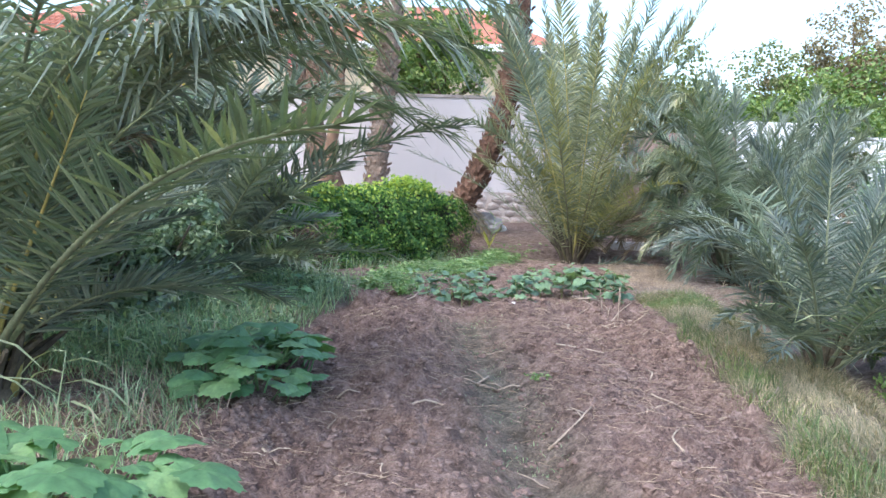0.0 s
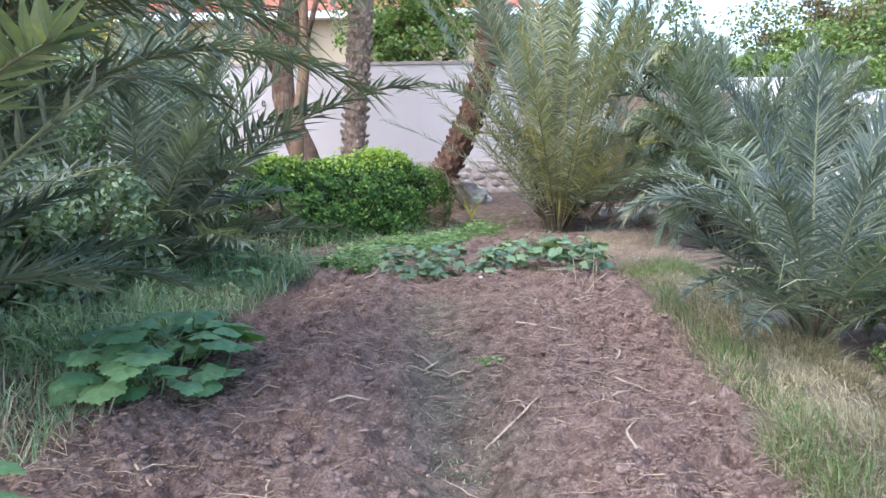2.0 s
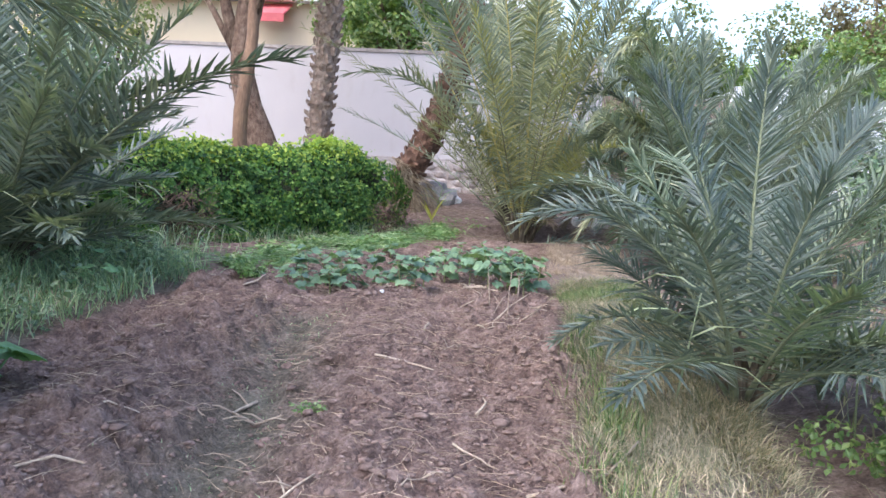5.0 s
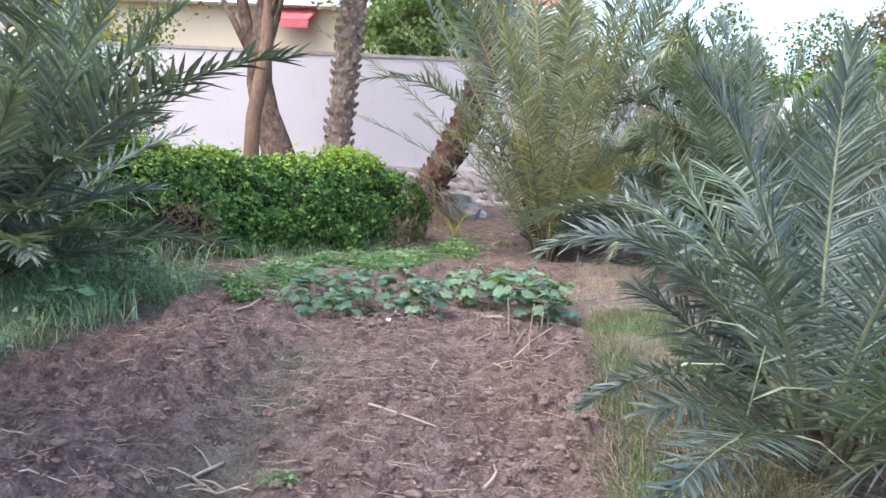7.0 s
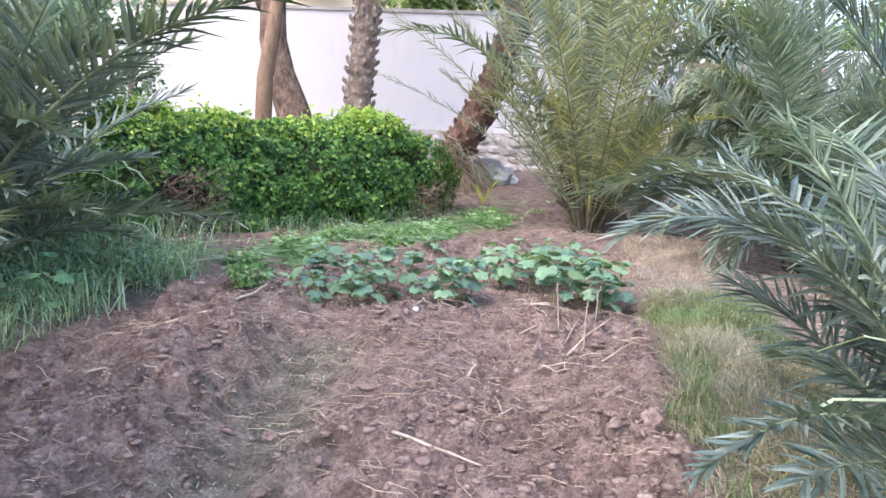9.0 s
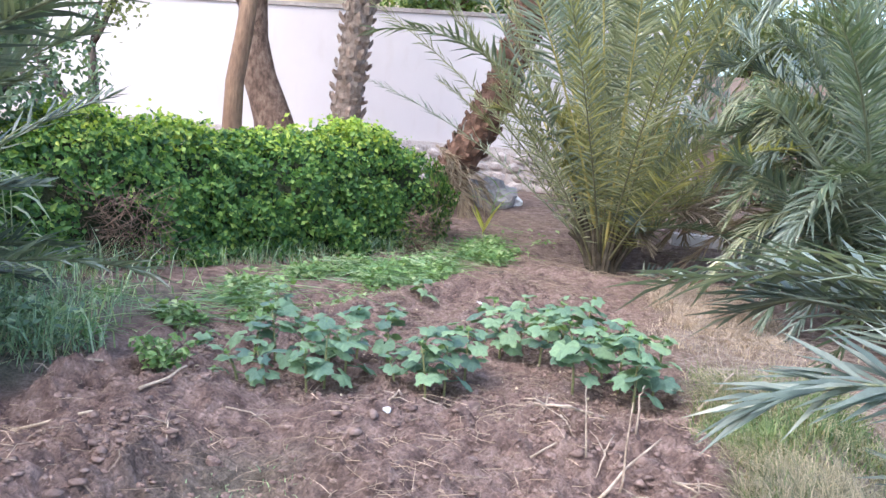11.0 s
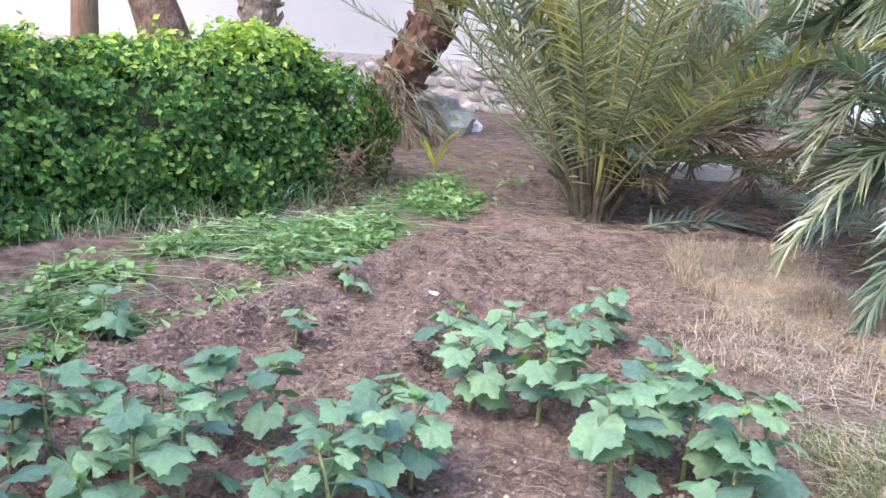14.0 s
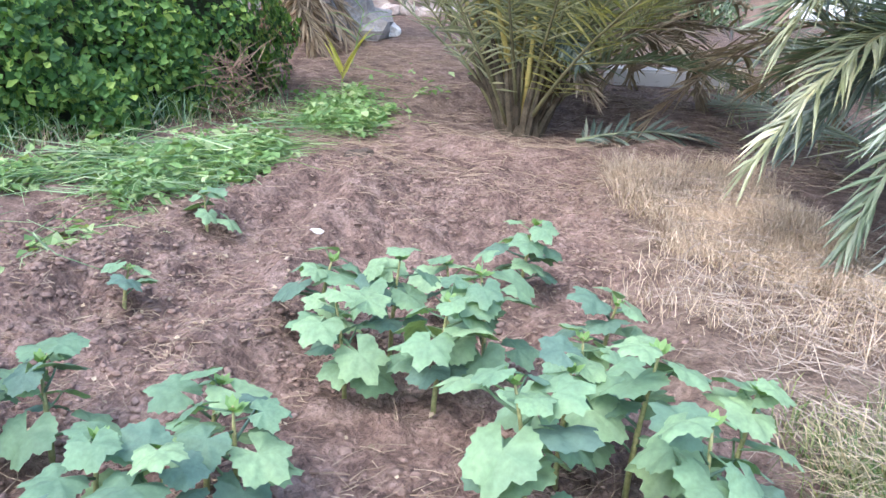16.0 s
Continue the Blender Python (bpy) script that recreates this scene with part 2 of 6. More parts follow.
GRASS_TAN = leaf_mat("verge_grass", [(0, (0.119, 0.139, 0.079)), (0.3, (0.205, 0.198, 0.129)), (0.6, (0.341, 0.290, 0.211)), (1, (0.570, 0.469, 0.363))], 0.6, 0.25, patch=1.6)
GRASS_GREEN = leaf_mat("green_grass", [(0, (0.08, 0.135, 0.055)), (0.6, (0.15, 0.215, 0.085)), (1, (0.28, 0.31, 0.14))], 0.55, 0.25, patch=2)
GRASS_DRY = leaf_mat("dry_grass", [(0, (0.23, 0.165, 0.128)), (0.5, (0.42, 0.32, 0.255)), (1, (0.62, 0.51, 0.43))], 0.75, 0.15, patch=2)
WEED = leaf_mat("weed_blade", [(0, (0.150, 0.250, 0.156)), (0.6, (0.281, 0.413, 0.256)), (1, (0.488, 0.575, 0.388))], 0.5, 0.25, patch=2)
CUT = leaf_mat("cut_greens", [(0, (0.099, 0.190, 0.067)), (0.6, (0.194, 0.318, 0.119)), (1, (0.379, 0.456, 0.257))], 0.5, 0.25, patch=2)
REED = leaf_mat("reed_leaf", [(0, (0.25, 0.31, 0.19)), (1, (0.40, 0.44, 0.30))], 0.45, 0.25)
SPROUT = leaf_mat("sprout_leaf", [(0, (0.36, 0.40, 0.08)), (1, (0.55, 0.52, 0.14))], 0.45, 0.35)
TWIGS = rough_mat("dead_twigs", [(0.3, (0.094, 0.061, 0.043)), (0.7, (0.202, 0.144, 0.108))], 9, 60, 0.9, 0.3, 0.003, by=0.6)
STICK = rough_mat("bleached_stick", [(0.3, (0.30, 0.225, 0.165)), (0.7, (0.52, 0.43, 0.34))], 10, 80, 0.8, 0.4, 0.003, by=0.3)
ROCK = rough_mat("grey_rock", [(0.3, (0.22, 0.20, 0.19)), (0.7, (0.42, 0.39, 0.37))], 4, 30, 0.9, 0.6, 0.02)
WHITE_STONE = rough_mat("white_stone", [(0.3, (0.62, 0.60, 0.58)), (0.7, (0.85, 0.83, 0.81))], 4, 40, 0.7, 0.3, 0.01)
IRON = rough_mat("rusty_iron", [(0.3, (0.05, 0.04, 0.04)), (0.7, (0.16, 0.10, 0.08))], 30, 90, 0.6)


# ---- mesh tools ----
class Build:
    """Collects vertices and faces of one mesh."""

    def __init__(self):
        self.v, self.f = [], []

    def add(self, verts, faces):
        k = len(self.v)
        self.v.extend(tuple(p) for p in verts)
        self.f.extend(tuple(i + k for i in q) for q in faces)

    def mesh(self, name, material, smooth=False, origin=(0, 0, 0)):
        o = origin
        me = bpy.data.meshes.new(name)
        me.from_pydata([(x - o[0], y - o[1], z - o[2]) for x, y, z in self.v], [], self.f)
        me.materials.append(material)
        if smooth:
            me.polygons.foreach_set("use_smooth", [True] * len(me.polygons))
        me.update()
        return me


def part(name, data, parent, label=""):
    """One mesh object under a thing or under a part."""
    ob = new(name, data)
    ob.parent = parent
    return tagged(ob, label) if label else ob


def thing(name, at, label, category, group="", kind=""):
    ob = new(name)
    ob.empty_display_size = 0.1
    ob.matrix_basis = Matrix.Translation(at)
    return tagged(ob, label, category, group, kind)


def unit(v):
    return v / max(1e-9, float(np.linalg.norm(v)))


def tube(b, pts, radii, sides=8, rng=None, rough=0.0, cap=True):
    """A tapered tube along points."""
    pts = [np.array(p, float) for p in pts]
    rings = []
    ref = np.array([0.31, 0.83, 0.46])
    for i, p in enumerate(pts):
        t = unit(pts[min(i + 1, len(pts) - 1)] - pts[max(i - 1, 0)])
        s = unit(np.cross(t, ref))
        n = np.cross(s, t)
        ring = []
        for k in range(sides):
            a = 2 * math.pi * k / sides
            r = radii[i] * (1 + (rng.uniform(-rough, rough) if rng else 0))
            ring.append(p + r * (math.cos(a) * s + math.sin(a) * n))
        rings.append(ring)
    verts = [q for ring in rings for q in ring]
    faces = [(i * sides + k, i * sides + (k + 1) % sides, (i + 1) * sides + (k + 1) % sides, (i + 1) * sides + k) for i in range(len(pts) - 1) for k in range(sides)]
    if cap:
        faces += [tuple(range(sides))[::-1], tuple((len(pts) - 1) * sides + k for k in range(sides))]
    b.add(verts, faces)


def box(b, x0, y0, z0, x1, y1, z1):
    v = [(x, y, z) for z in (z0, z1) for y in (y0, y1) for x in (x0, x1)]
    b.add(v, [(0, 2, 3, 1), (4, 5, 7, 6), (0, 1, 5, 4), (1, 3, 7, 5), (3, 2, 6, 7), (2, 0, 4, 6)])


ICO = bmesh.new()
bmesh.ops.create_icosphere(ICO, subdivisions=1, radius=1.0)
ICO_V, ICO_F = [tuple(v.co) for v in ICO.verts], [tuple(v.index for v in f.verts) for f in ICO.faces]
ICO.free()
ICO = bmesh.new()
bmesh.ops.create_icosphere(ICO, subdivisions=3, radius=1.0)
ICO3_V, ICO3_F = [tuple(v.co) for v in ICO.verts], [tuple(v.index for v in f.verts) for f in ICO.faces]
ICO.free()


def lattice(x, y, seed):
    """Smooth value noise in -1..1 over arrays."""
    tab = np.random.RandomState(seed).uniform(-1, 1, (256, 256))
    xi, yi = np.floor(x).astype(int), np.floor(y).astype(int)
    u, v = x - xi, y - yi
    u, v = u * u * (3 - 2 * u), v * v * (3 - 2 * v)
    g = lambda a, c: tab[a % 256, c % 256]
    return (g(xi, yi) * (1 - u) + g(xi + 1, yi) * u) * (1 - v) + (g(xi, yi + 1) * (1 - u) + g(xi + 1, yi + 1) * u) * v


def cells(x, y, size, seed):
    """Lumps like bedded clods: one in each cell, of its own size, in 0..1."""
    r = np.random.RandomState(seed)
    jx, jy, rad = r.uniform(0.1, 0.9, (128, 128)), r.uniform(0.1, 0.9, (128, 128)), r.uniform(0.25, 0.75, (128, 128))
    u, v = x / size + 0.35 * lattice(x / size * 1.3, y / size * 1.3, seed + 1), y / size + 0.35 * lattice(x / size * 1.3 + 9, y / size * 1.3, seed + 2)
    xi, yi = np.floor(u).astype(int), np.floor(v).astype(int)
    best = np.zeros_like(u)
    for a in (-1, 0, 1):
        for c in (-1, 0, 1):
            i, k = (xi + a) % 128, (yi + c) % 128
            d2 = (xi + a + jx[i, k] - u) ** 2 + (yi + c + jy[i, k] - v) ** 2
            best = np.maximum(best, rad[i, k] * np.clip(1 - d2 / rad[i, k] ** 2, 0, 1) ** 0.8)
    return best


def step(a, b, x):
    t = np.clip((x - a) / (b - a), 0, 1)
    return t * t * (3 - 2 * t)


def zones(x, y):
    """How much a place is tilled bed, okra basin, dry litter, green."""
    wob = 0.10 * lattice(x * 1.7, y * 1.7, 5) + 0.05 * lattice(x * 6, y * 6, 6)
    bed = step(-2.35, -2.1, x + wob) * (1 - step(1.0, 1.2, x + wob)) * (1 - step(7.2, 7.5, y + wob))
    okra = step(-1.95, -1.7, x + wob + 0.22 * (y - 9.5) * -1) * (1 - step(0.9, 1.15, x + wob)) * step(7.0, 7.4, y + wob) * (1 - step(11.0, 11.4, y + wob))
    dry = step(0.85, 1.05, x + wob) * (1 - step(1.8, 2.3, x + wob)) * step(8.3, 8.8, y + wob) * (1 - step(11.0, 11.6, y + wob))
    path = step(11.6, 12.6, y + wob) * 0.75 * (0.6 + 0.4 * lattice(x * 2, y * 2, 9))
    left = (1 - step(-2.4, -2.15, x + wob)) * (1 - step(2.6, 4.2, y)) * 0.55
    right = step(1.9, 2.3, x + wob) * 0.6
    sward = step(1.1, 1.3, x + wob) * (1 - step(1.9, 2.2, x)) * (1 - step(8.2, 8.9, y)) * 0.7
    litter = np.clip(np.maximum.reduce([dry, path, left, sward, right * np.ones_like(dry)]), 0, 1)
    fx = -0.42 - (y - 2.84) * 0.13
    furrow = np.exp(-(((x - fx) / 0.28) ** 2)) * (1 - step(6.4, 6.9, y)) * (0.75 + 0.25 * lattice(x * 3, y * 3, 12))
    weeds = (1 - step(-2.5, -2.2, x + wob)) * step(3.0, 4.5, y) * (1 - step(8.6, 9.4, y)) * 0.8
    verge = step(1.05, 1.2, x + wob) * (1 - step(1.9, 2.1, x)) * (1 - step(8.2, 8.9, y)) * 0.35
    green = np.clip(np.maximum.reduce([furrow * 0.85, weeds, verge]), 0, 1)
    return bed, okra, litter, green


def height(x, y):
    x, y = np.asarray(x, float), np.asarray(y, float)
    bed, okra, litter, green = zones(x, y)
    z = 0.10 * np.clip(y - 12.8, 0, 3.5) + 0.02 * lattice(x * 0.8, y * 0.8, 3)
    fx = -0.42 - (y - 2.84) * 0.13
    z = z + bed * (0.06 * np.cos((x - fx + 0.0) * 2 * math.pi / 1.25 + math.pi) * (1 - step(6.3, 6.9, y)) - 0.05 * np.exp(-(((x - fx) / 0.22) ** 2)))
    z = z + 0.07 * np.exp(-(((y - 7.0 - 0.08 * lattice(x * 2, y * 0, 4)) / 0.22) ** 2)) * step(-2.3, -1.9, x) * (1 - step(0.9, 1.2, x))
    z = z - 0.07 * okra
    r1 = -0.45 + (y - 8.75) * 0.10
    r2 = -1.40 + (y - 8.6) * 0.36
    z = z + okra * 0.11 * (np.exp(-(((x - r1) / 0.16) ** 2)) * step(8.0, 8.5, y) + np.exp(-(((x - r2) / 0.17) ** 2)) * step(7.9, 8.3, y))
    z = z + 0.10 * np.exp(-(((x - 1.5) / 0.35) ** 2)) * (1 - step(8.0, 9.0, y)) + 0.04 * litter * step(8.3, 8.8, y) * (1 - step(11, 12, y))
    z = z - 0.10 * np.exp(-(((x - 2.25) / 0.22) ** 2)) * (1 - step(8.0, 9.0, y))
    z = z + 0.06 * (1 - step(-2.6, -2.2, x)) * (1 - step(9.5, 11, y))
    ring = np.hypot(x - 0.75, y - 12.5)
    z = z + 0.09 * np.exp(-(((ring - 0.95) / 0.16) ** 2)) - 0.05 * np.exp(-((ring / 0.5) ** 2))
    lump = 0.030 * lattice(x * 3.1, y * 3.1, 21) + 0.022 * lattice(x * 8.3, y * 8.3, 22) + 0.016 * np.abs(lattice(x * 17, y * 17, 23)) + 0.008 * lattice(x * 33, y * 33, 24)
    away = np.maximum.reduce([-2.7 - x, x - 2.3, 0.2 - y, y - 12.6, np.zeros_like(x)])
    near = 1 - step(0.3, 3.5, away)
    z = z + 0.05 * (1 - near) * lattice(x * 0.35, y * 0.35, 71)
    rough = 0.4 + 0.6 * np.clip(0.5 + lattice(x * 1.9, y * 1.9, 25), 0, 1)
    tilth = (bed * (1 - 0.7 * np.exp(-(((x - fx) / 0.22) ** 2))) + 0.95 * okra) * rough
    lump = lump + (1 - step(0.0, 0.8, away)) * tilth * (0.06 * cells(x, y, 0.27, 81) + 0.085 * cells(x, y, 0.15, 51) + 0.052 * cells(x, y, 0.07, 61) + 0.022 * cells(x, y, 0.035, 67))
    z = z + near * lump * (0.35 + 0.75 * np.clip(bed + 0.6 * okra, 0, 1))
    pit = np.exp(-(((x + 0.17) / 0.13) ** 2 + ((y - 4.75) / 0.10) ** 2))
    return z - 0.09 * pit - 0.05 * np.exp(-(((x + 0.33) / 0.13) ** 2 + ((y - 11.3) / 0.16) ** 2))


def hz(x, y):
    return float(height(np.array([x]), np.array([y]))[0])


def spots(n, test, x0, x1, y0, y1, seed):
    """Random places on the ground, kept by a chance that test gives."""
    r = np.random.RandomState(seed)
    xs, ys, keep = [], [], 0
    while keep < n:
        x, y = r.uniform(x0, x1, 4 * n), r.uniform(y0, y1, 4 * n)
        ok = r.uniform(0, 1, 4 * n) < test(x, y)
        xs.append(x[ok])
        ys.append(y[ok])
        keep += int(ok.sum())
        if len(xs) > 40:
            break
    x, y = np.concatenate(xs)[:n], np.concatenate(ys)[:n]
    return x, y, height(x, y)


# ---- ground: one sheet to the horizon ----
def far_steps(lo, hi, d, out):
    inner = list(np.arange(lo, hi + d / 2, d))
    a, b, g = lo, hi, d
    before, after = [], []
    while b < out or a > -out:
        g *= 1.12
        a, b = a - g, b + g
        before.append(a)
        after.append(b)
    return np.array(before[::-1] + inner + after)


gx, gy = far_steps(-2.7, 2.3, 0.015, 900.0), far_steps(0.2, 12.6, 0.015, 900.0)
X, Y = np.meshgrid(gx, gy)
Z = height(X, Y)
bed_, okra_, litter_, green_ = zones(X, Y)
nx, ny = len(gx), len(gy)
idx = np.arange(nx * ny).reshape(ny, nx)
quads = np.stack([idx[:-1, :-1], idx[:-1, 1:], idx[1:, 1:], idx[1:, :-1]], -1).reshape(-1, 4)
gm = bpy.data.meshes.new("ground")
gm.vertices.add(nx * ny)
gm.vertices.foreach_set("co", np.stack([X, Y, Z], -1).astype(np.float32).ravel())
gm.loops.add(quads.size)
gm.loops.foreach_set("vertex_index", quads.ravel().astype(np.int32))
gm.polygons.add(len(quads))
gm.polygons.foreach_set("loop_start", np.arange(0, quads.size, 4, dtype=np.int32))
gm.polygons.foreach_set("use_smooth", np.ones(len(quads), dtype=bool))
gm.update(calc_edges=True)
att = gm.attributes.new("zone", "FLOAT_COLOR", "POINT")
att.data.foreach_set("color", np.stack([bed_, litter_, green_, np.ones_like(bed_)], -1).astype(np.float32).ravel())
gm.materials.append(EARTH)
tagged(new("ground", gm), "tilled brown garden soil with furrows and dry litter", "ground", kind="structure")


# ---- walls and the house behind ----
def garden_wall():
    w = thing("garden_wall", (0, 17.6, 0), "lavender-white plastered garden wall on a rubble plinth", "wall", kind="structure")
    o = (0, 17.6, 0)
    b = Build()
    box(b, -19, 17.6, 1.06, 2.1, 17.82, 3.18)
    part("plaster_face", b.mesh("plaster_face", PLASTER, origin=o), w)
    b = Build()
    box(b, -19, 17.57, 3.184, 2.1, 17.85, 3.25)
    part("coping", b.mesh("coping", COPING, origin=o), w, "thin grey mortar coping")
    b = Build()
    box(b, -19, 17.50, -0.3, 2.1, 17.82, 1.056)
    plinth = part("plinth", b.mesh("plinth", PLINTH, origin=o), w, "mottled grey rubble plinth")
    r = random.Random(3)
    stones = []
    for k in range(5):
        s = Build()
        s.add([(x * 0.15 * r.uniform(0.8, 1.2), y * 0.06, z * 0.09 * r.uniform(0.8, 1.2)) for x, y, z in ICO_V], ICO_F)
        stones.append(s.mesh("stone", PLINTH))
    for row in range(4):
        for k in range(18):
            st = part("stone", stones[r.randrange(5)], plinth)
            st.matrix_basis = Matrix.LocRotScale((-4.6 + k * 0.29 + r.uniform(-0.05, 0.05) + 0.12 * (row % 2), -0.10, 0.42 + row * 0.16 + r.uniform(-0.02, 0.02)), Euler((0, r.uniform(-0.3, 0.3), 0)), (r.uniform(0.8, 1.2),) * 3)
    b = Build()
    box(b, 1.88, 17.824, -0.3, 2.1, 20.99, 3.18)
    part("wall_return", b.mesh("wall_return", PLASTER, origin=o), w)
    b = Build()
    pts = [(-5.62 + 0.035 * math.cos(a), 17.56, 2.36 + 0.06 * math.sin(a)) for a in np.linspace(2.6, 8.4, 14)]
    tube(b, [(-5.65, 17.61, 2.43)] + pts, [0.012] * 15, 6)
    part("wall_hook", b.mesh("wall_hook", IRON, True, o), w, "small rusty iron hook")
    return w


garden_wall()


def white_wall():
    w = thing("boundary_wall", (6, 21, 0), "bright white boundary wall with a stepped top", "wall", kind="structure")
    o = (6, 21, 0)
    for x0, x1, top in ((5.5, 7.65, 3.02), (7.654, 22.0, 2.70)):
        b = Build()
        box(b, x0, 21.0, -0.3, x1, 21.22, top)
        part("wall_panel", b.mesh("wall_panel", PLASTER_WHITE, origin=o), w)
        b = Build()
        box(b, x0 - 0.03, 20.97, top + 0.004, x1 + (0 if x1 < 10 else 0.03), 21.25, top + 0.06)
        part("wall_cap", b.mesh("wall_cap", PLASTER_WHITE, origin=o), w)
    b = Build()
    box(b, 1.88, 21.0, -0.3, 5.496, 21.22, 2.72)
    part("bare_panel", b.mesh("bare_panel", BARE, origin=o), w, "unplastered brown earth-block panel")
    b = Build()
    box(b, 5.5, 21.224, -0.3, 5.72, 34, 3.0)
    part("wall_return", b.mesh("wall_return", PLASTER_WHITE, origin=o), w)
    return w


white_wall()


def house():
    h = thing("house", (-8, 23, 0), "cream plastered house with red tiled roof behind the wall", "house")
    o = (-8, 23, 0)
    # front wall with two window openings
    b = Build()
    x0, x1, y0, y1, top = -17.0, 0.6, 23.0, 23.25, 4.95
    holes = [(-12.6, -11.4), (-3.9, -2.7)]
    edges = [x0] + [v for w in holes for v in w] + [x1]
    pieces = [(a, y0, -0.3, c, y1, top) for a, c in zip(edges[::2], edges[1::2])]
    pieces += [(a, y0, z0, c, y1, z1) for a, c in holes for z0, z1 in ((-0.3, 3.0), (4.2, top))]
    pieces += [(x0, y1, -0.3, x0 + 0.25, 31, top), (x1 - 0.25, y1, -0.3, x1, 31, top), (x0 + 0.25, 30.75, -0.3, x1 - 0.25, 31, top)]
    for q in pieces:
        b = Build()
        box(b, *q)
        part("wall", b.mesh("wall", CREAM, origin=o), h)
    for a, c in holes:
        b = Build()
        box(b, a, 23.14, 3.0, c, 23.17, 4.2)
        win = part("window", b.mesh("window", BARK_DARK, origin=o), h, "dark wooden shutter")
        b = Build()
        for q in ((a, 3.0, a + 0.07, 4.2), (c - 0.07, 3.0, c, 4.2), (a + 0.07, 3.0, c - 0.07, 3.07), (a + 0.07, 4.13, c - 0.07, 4.2)):
            box(b, q[0], 23.05, q[1], q[2], 23.135, q[3])
        part("frame", b.mesh("frame", PLASTER_WHITE, origin=o), win)
    b = Build()
    box(b, x0 - 0.5, 22.5, top + 0.004, x1 + 0.4, 31.4, top + 0.2)
    part("eave", b.mesh("eave", PLASTER_WHITE, origin=o), h, "white concrete eave")
    b = Build()
    ridge_z, zb = 7.0, top + 0.21
    b.add([(x0 - 0.45, 22.55, zb), (x1 + 0.35, 22.55, zb), (x1 - 2.5, 27, ridge_z), (x0 + 2.5, 27, ridge_z), (x0 - 0.45, 31.3, zb), (x1 + 0.35, 31.3, zb)], [(0, 1, 2, 3), (5, 4, 3, 2), (4, 0, 3), (1, 5, 2), (0, 4, 5, 1)])
    roof = part("roof", b.mesh("roof", ROOF_TILE, origin=o), h, "red clay tile roof")
    tl = Build()
    tube(tl, [(0, 0, 0), (0, 0.40, 0.165)], [0.10, 0.085], 8)
    tile = tl.mesh("roof_tile", ROOF_TILE, True)
    for r in range(5):
        for k in range(44):
            t = part("roof_tile", tile, roof)
            t.matrix_basis = Matrix.Translation((-8.2 + k * 0.20, -0.5 + r * 0.37, zb + 0.03 + r * 0.153))
    b = Build()
    b.add([(-7.0, 22.98, 4.92), (-5.9, 22.98, 4.92), (-5.9, 22.1, 4.55), (-7.0, 22.1, 4.55), (-7.0, 22.1, 4.33), (-5.9, 22.1, 4.33),
           (-7.0, 22.98, 4.88), (-5.9, 22.98, 4.88), (-5.9, 22.14, 4.51), (-7.0, 22.14, 4.51)], [(0, 3, 2, 1), (3, 4, 5, 2), (6, 7, 8, 9)])
    part("awning", b.mesh("awning", AWNING, origin=o), h, "red canvas awning")
    return h


house()


# ---- palms ----
def frond_parts(rng, base, ctrl, tip, leaf, pairs, wide, droop, bare, lift, stout=1.0):
    """Rib and leaflets of one frond along a bent line."""
    p0, p1, p2 = (np.array(p, float) for p in (base, ctrl, tip))
    n = 14
    us = np.linspace(0, 1, n)
    line = [(1 - u) ** 2 * p0 + 2 * u * (1 - u) * p1 + u * u * p2 for u in us]
    length = sum(float(np.linalg.norm(b - a)) for a, b in zip(line, line[1:]))
    rib = Build()
    tube(rib, line, [(0.018 * (1 - 0.86 * u) + 0.012 * max(0, 1 - 5 * u)) * stout * (length / 2.5) ** 0.5 for u in us], 6)
    lv = Build()
    up = np.array([0, 0, 1.0])
    roll = rng.uniform(-0.35, 0.35)
    for i in range(pairs):
        u = bare + (1 - bare) * (i + rng.uniform(-0.3, 0.3)) / (pairs - 1)
        u = min(max(u, 0), 1)
        p = (1 - u) ** 2 * p0 + 2 * u * (1 - u) * p1 + u * u * p2
        t = unit(2 * (1 - u) * (p1 - p0) + 2 * u * (p2 - p1))
        s = np.cross(t, up)
        s = unit(s) if np.linalg.norm(s) > 0.05 else unit(np.cross(t, np.array([0.7, 0.7, 0])))
        nn = np.cross(s, t)
        s, nn = s * math.cos(roll) + nn * math.sin(roll), nn * math.cos(roll) - s * math.sin(roll)
        w = (u - bare) / (1 - bare)
        ll = leaf * (0.45 + 0.75 * math.sin(math.pi * min(1, 0.18 + 0.72 * w)) ** 0.8) * (1 - 0.35 * w)
        ang = radians(68 - 48 * w)
        for side in (-1, 1):
            if rng.random() < 0.05:
                continue
            a = ang + rng.uniform(-0.24, 0.24)
            d = unit(s * side * math.sin(a) + t * math.cos(a) + nn * (lift + rng.uniform(-0.38, 0.38)))
            L = ll * rng.uniform(0.82, 1.1)
            e = unit(np.cross(d, nn))
            fold = np.cross(e, d)
            wd = wide * rng.uniform(0.8, 1.15)
            sag = droop * rng.uniform(0.5, 1.5)
            m = p + d * L * 0.42 - up * sag * L * 0.16
            q = p + d * L - up * sag * L
            lv.add([p - e * wd * 0.45, p + fold * -wd * 0.2, p + e * wd * 0.45, m - e * wd, m - fold * wd * 0.55, m + e * wd, q],
                   [(0, 1, 4, 3), (1, 2, 5, 4), (3, 4, 6), (4, 5, 6)])
    return rib, lv


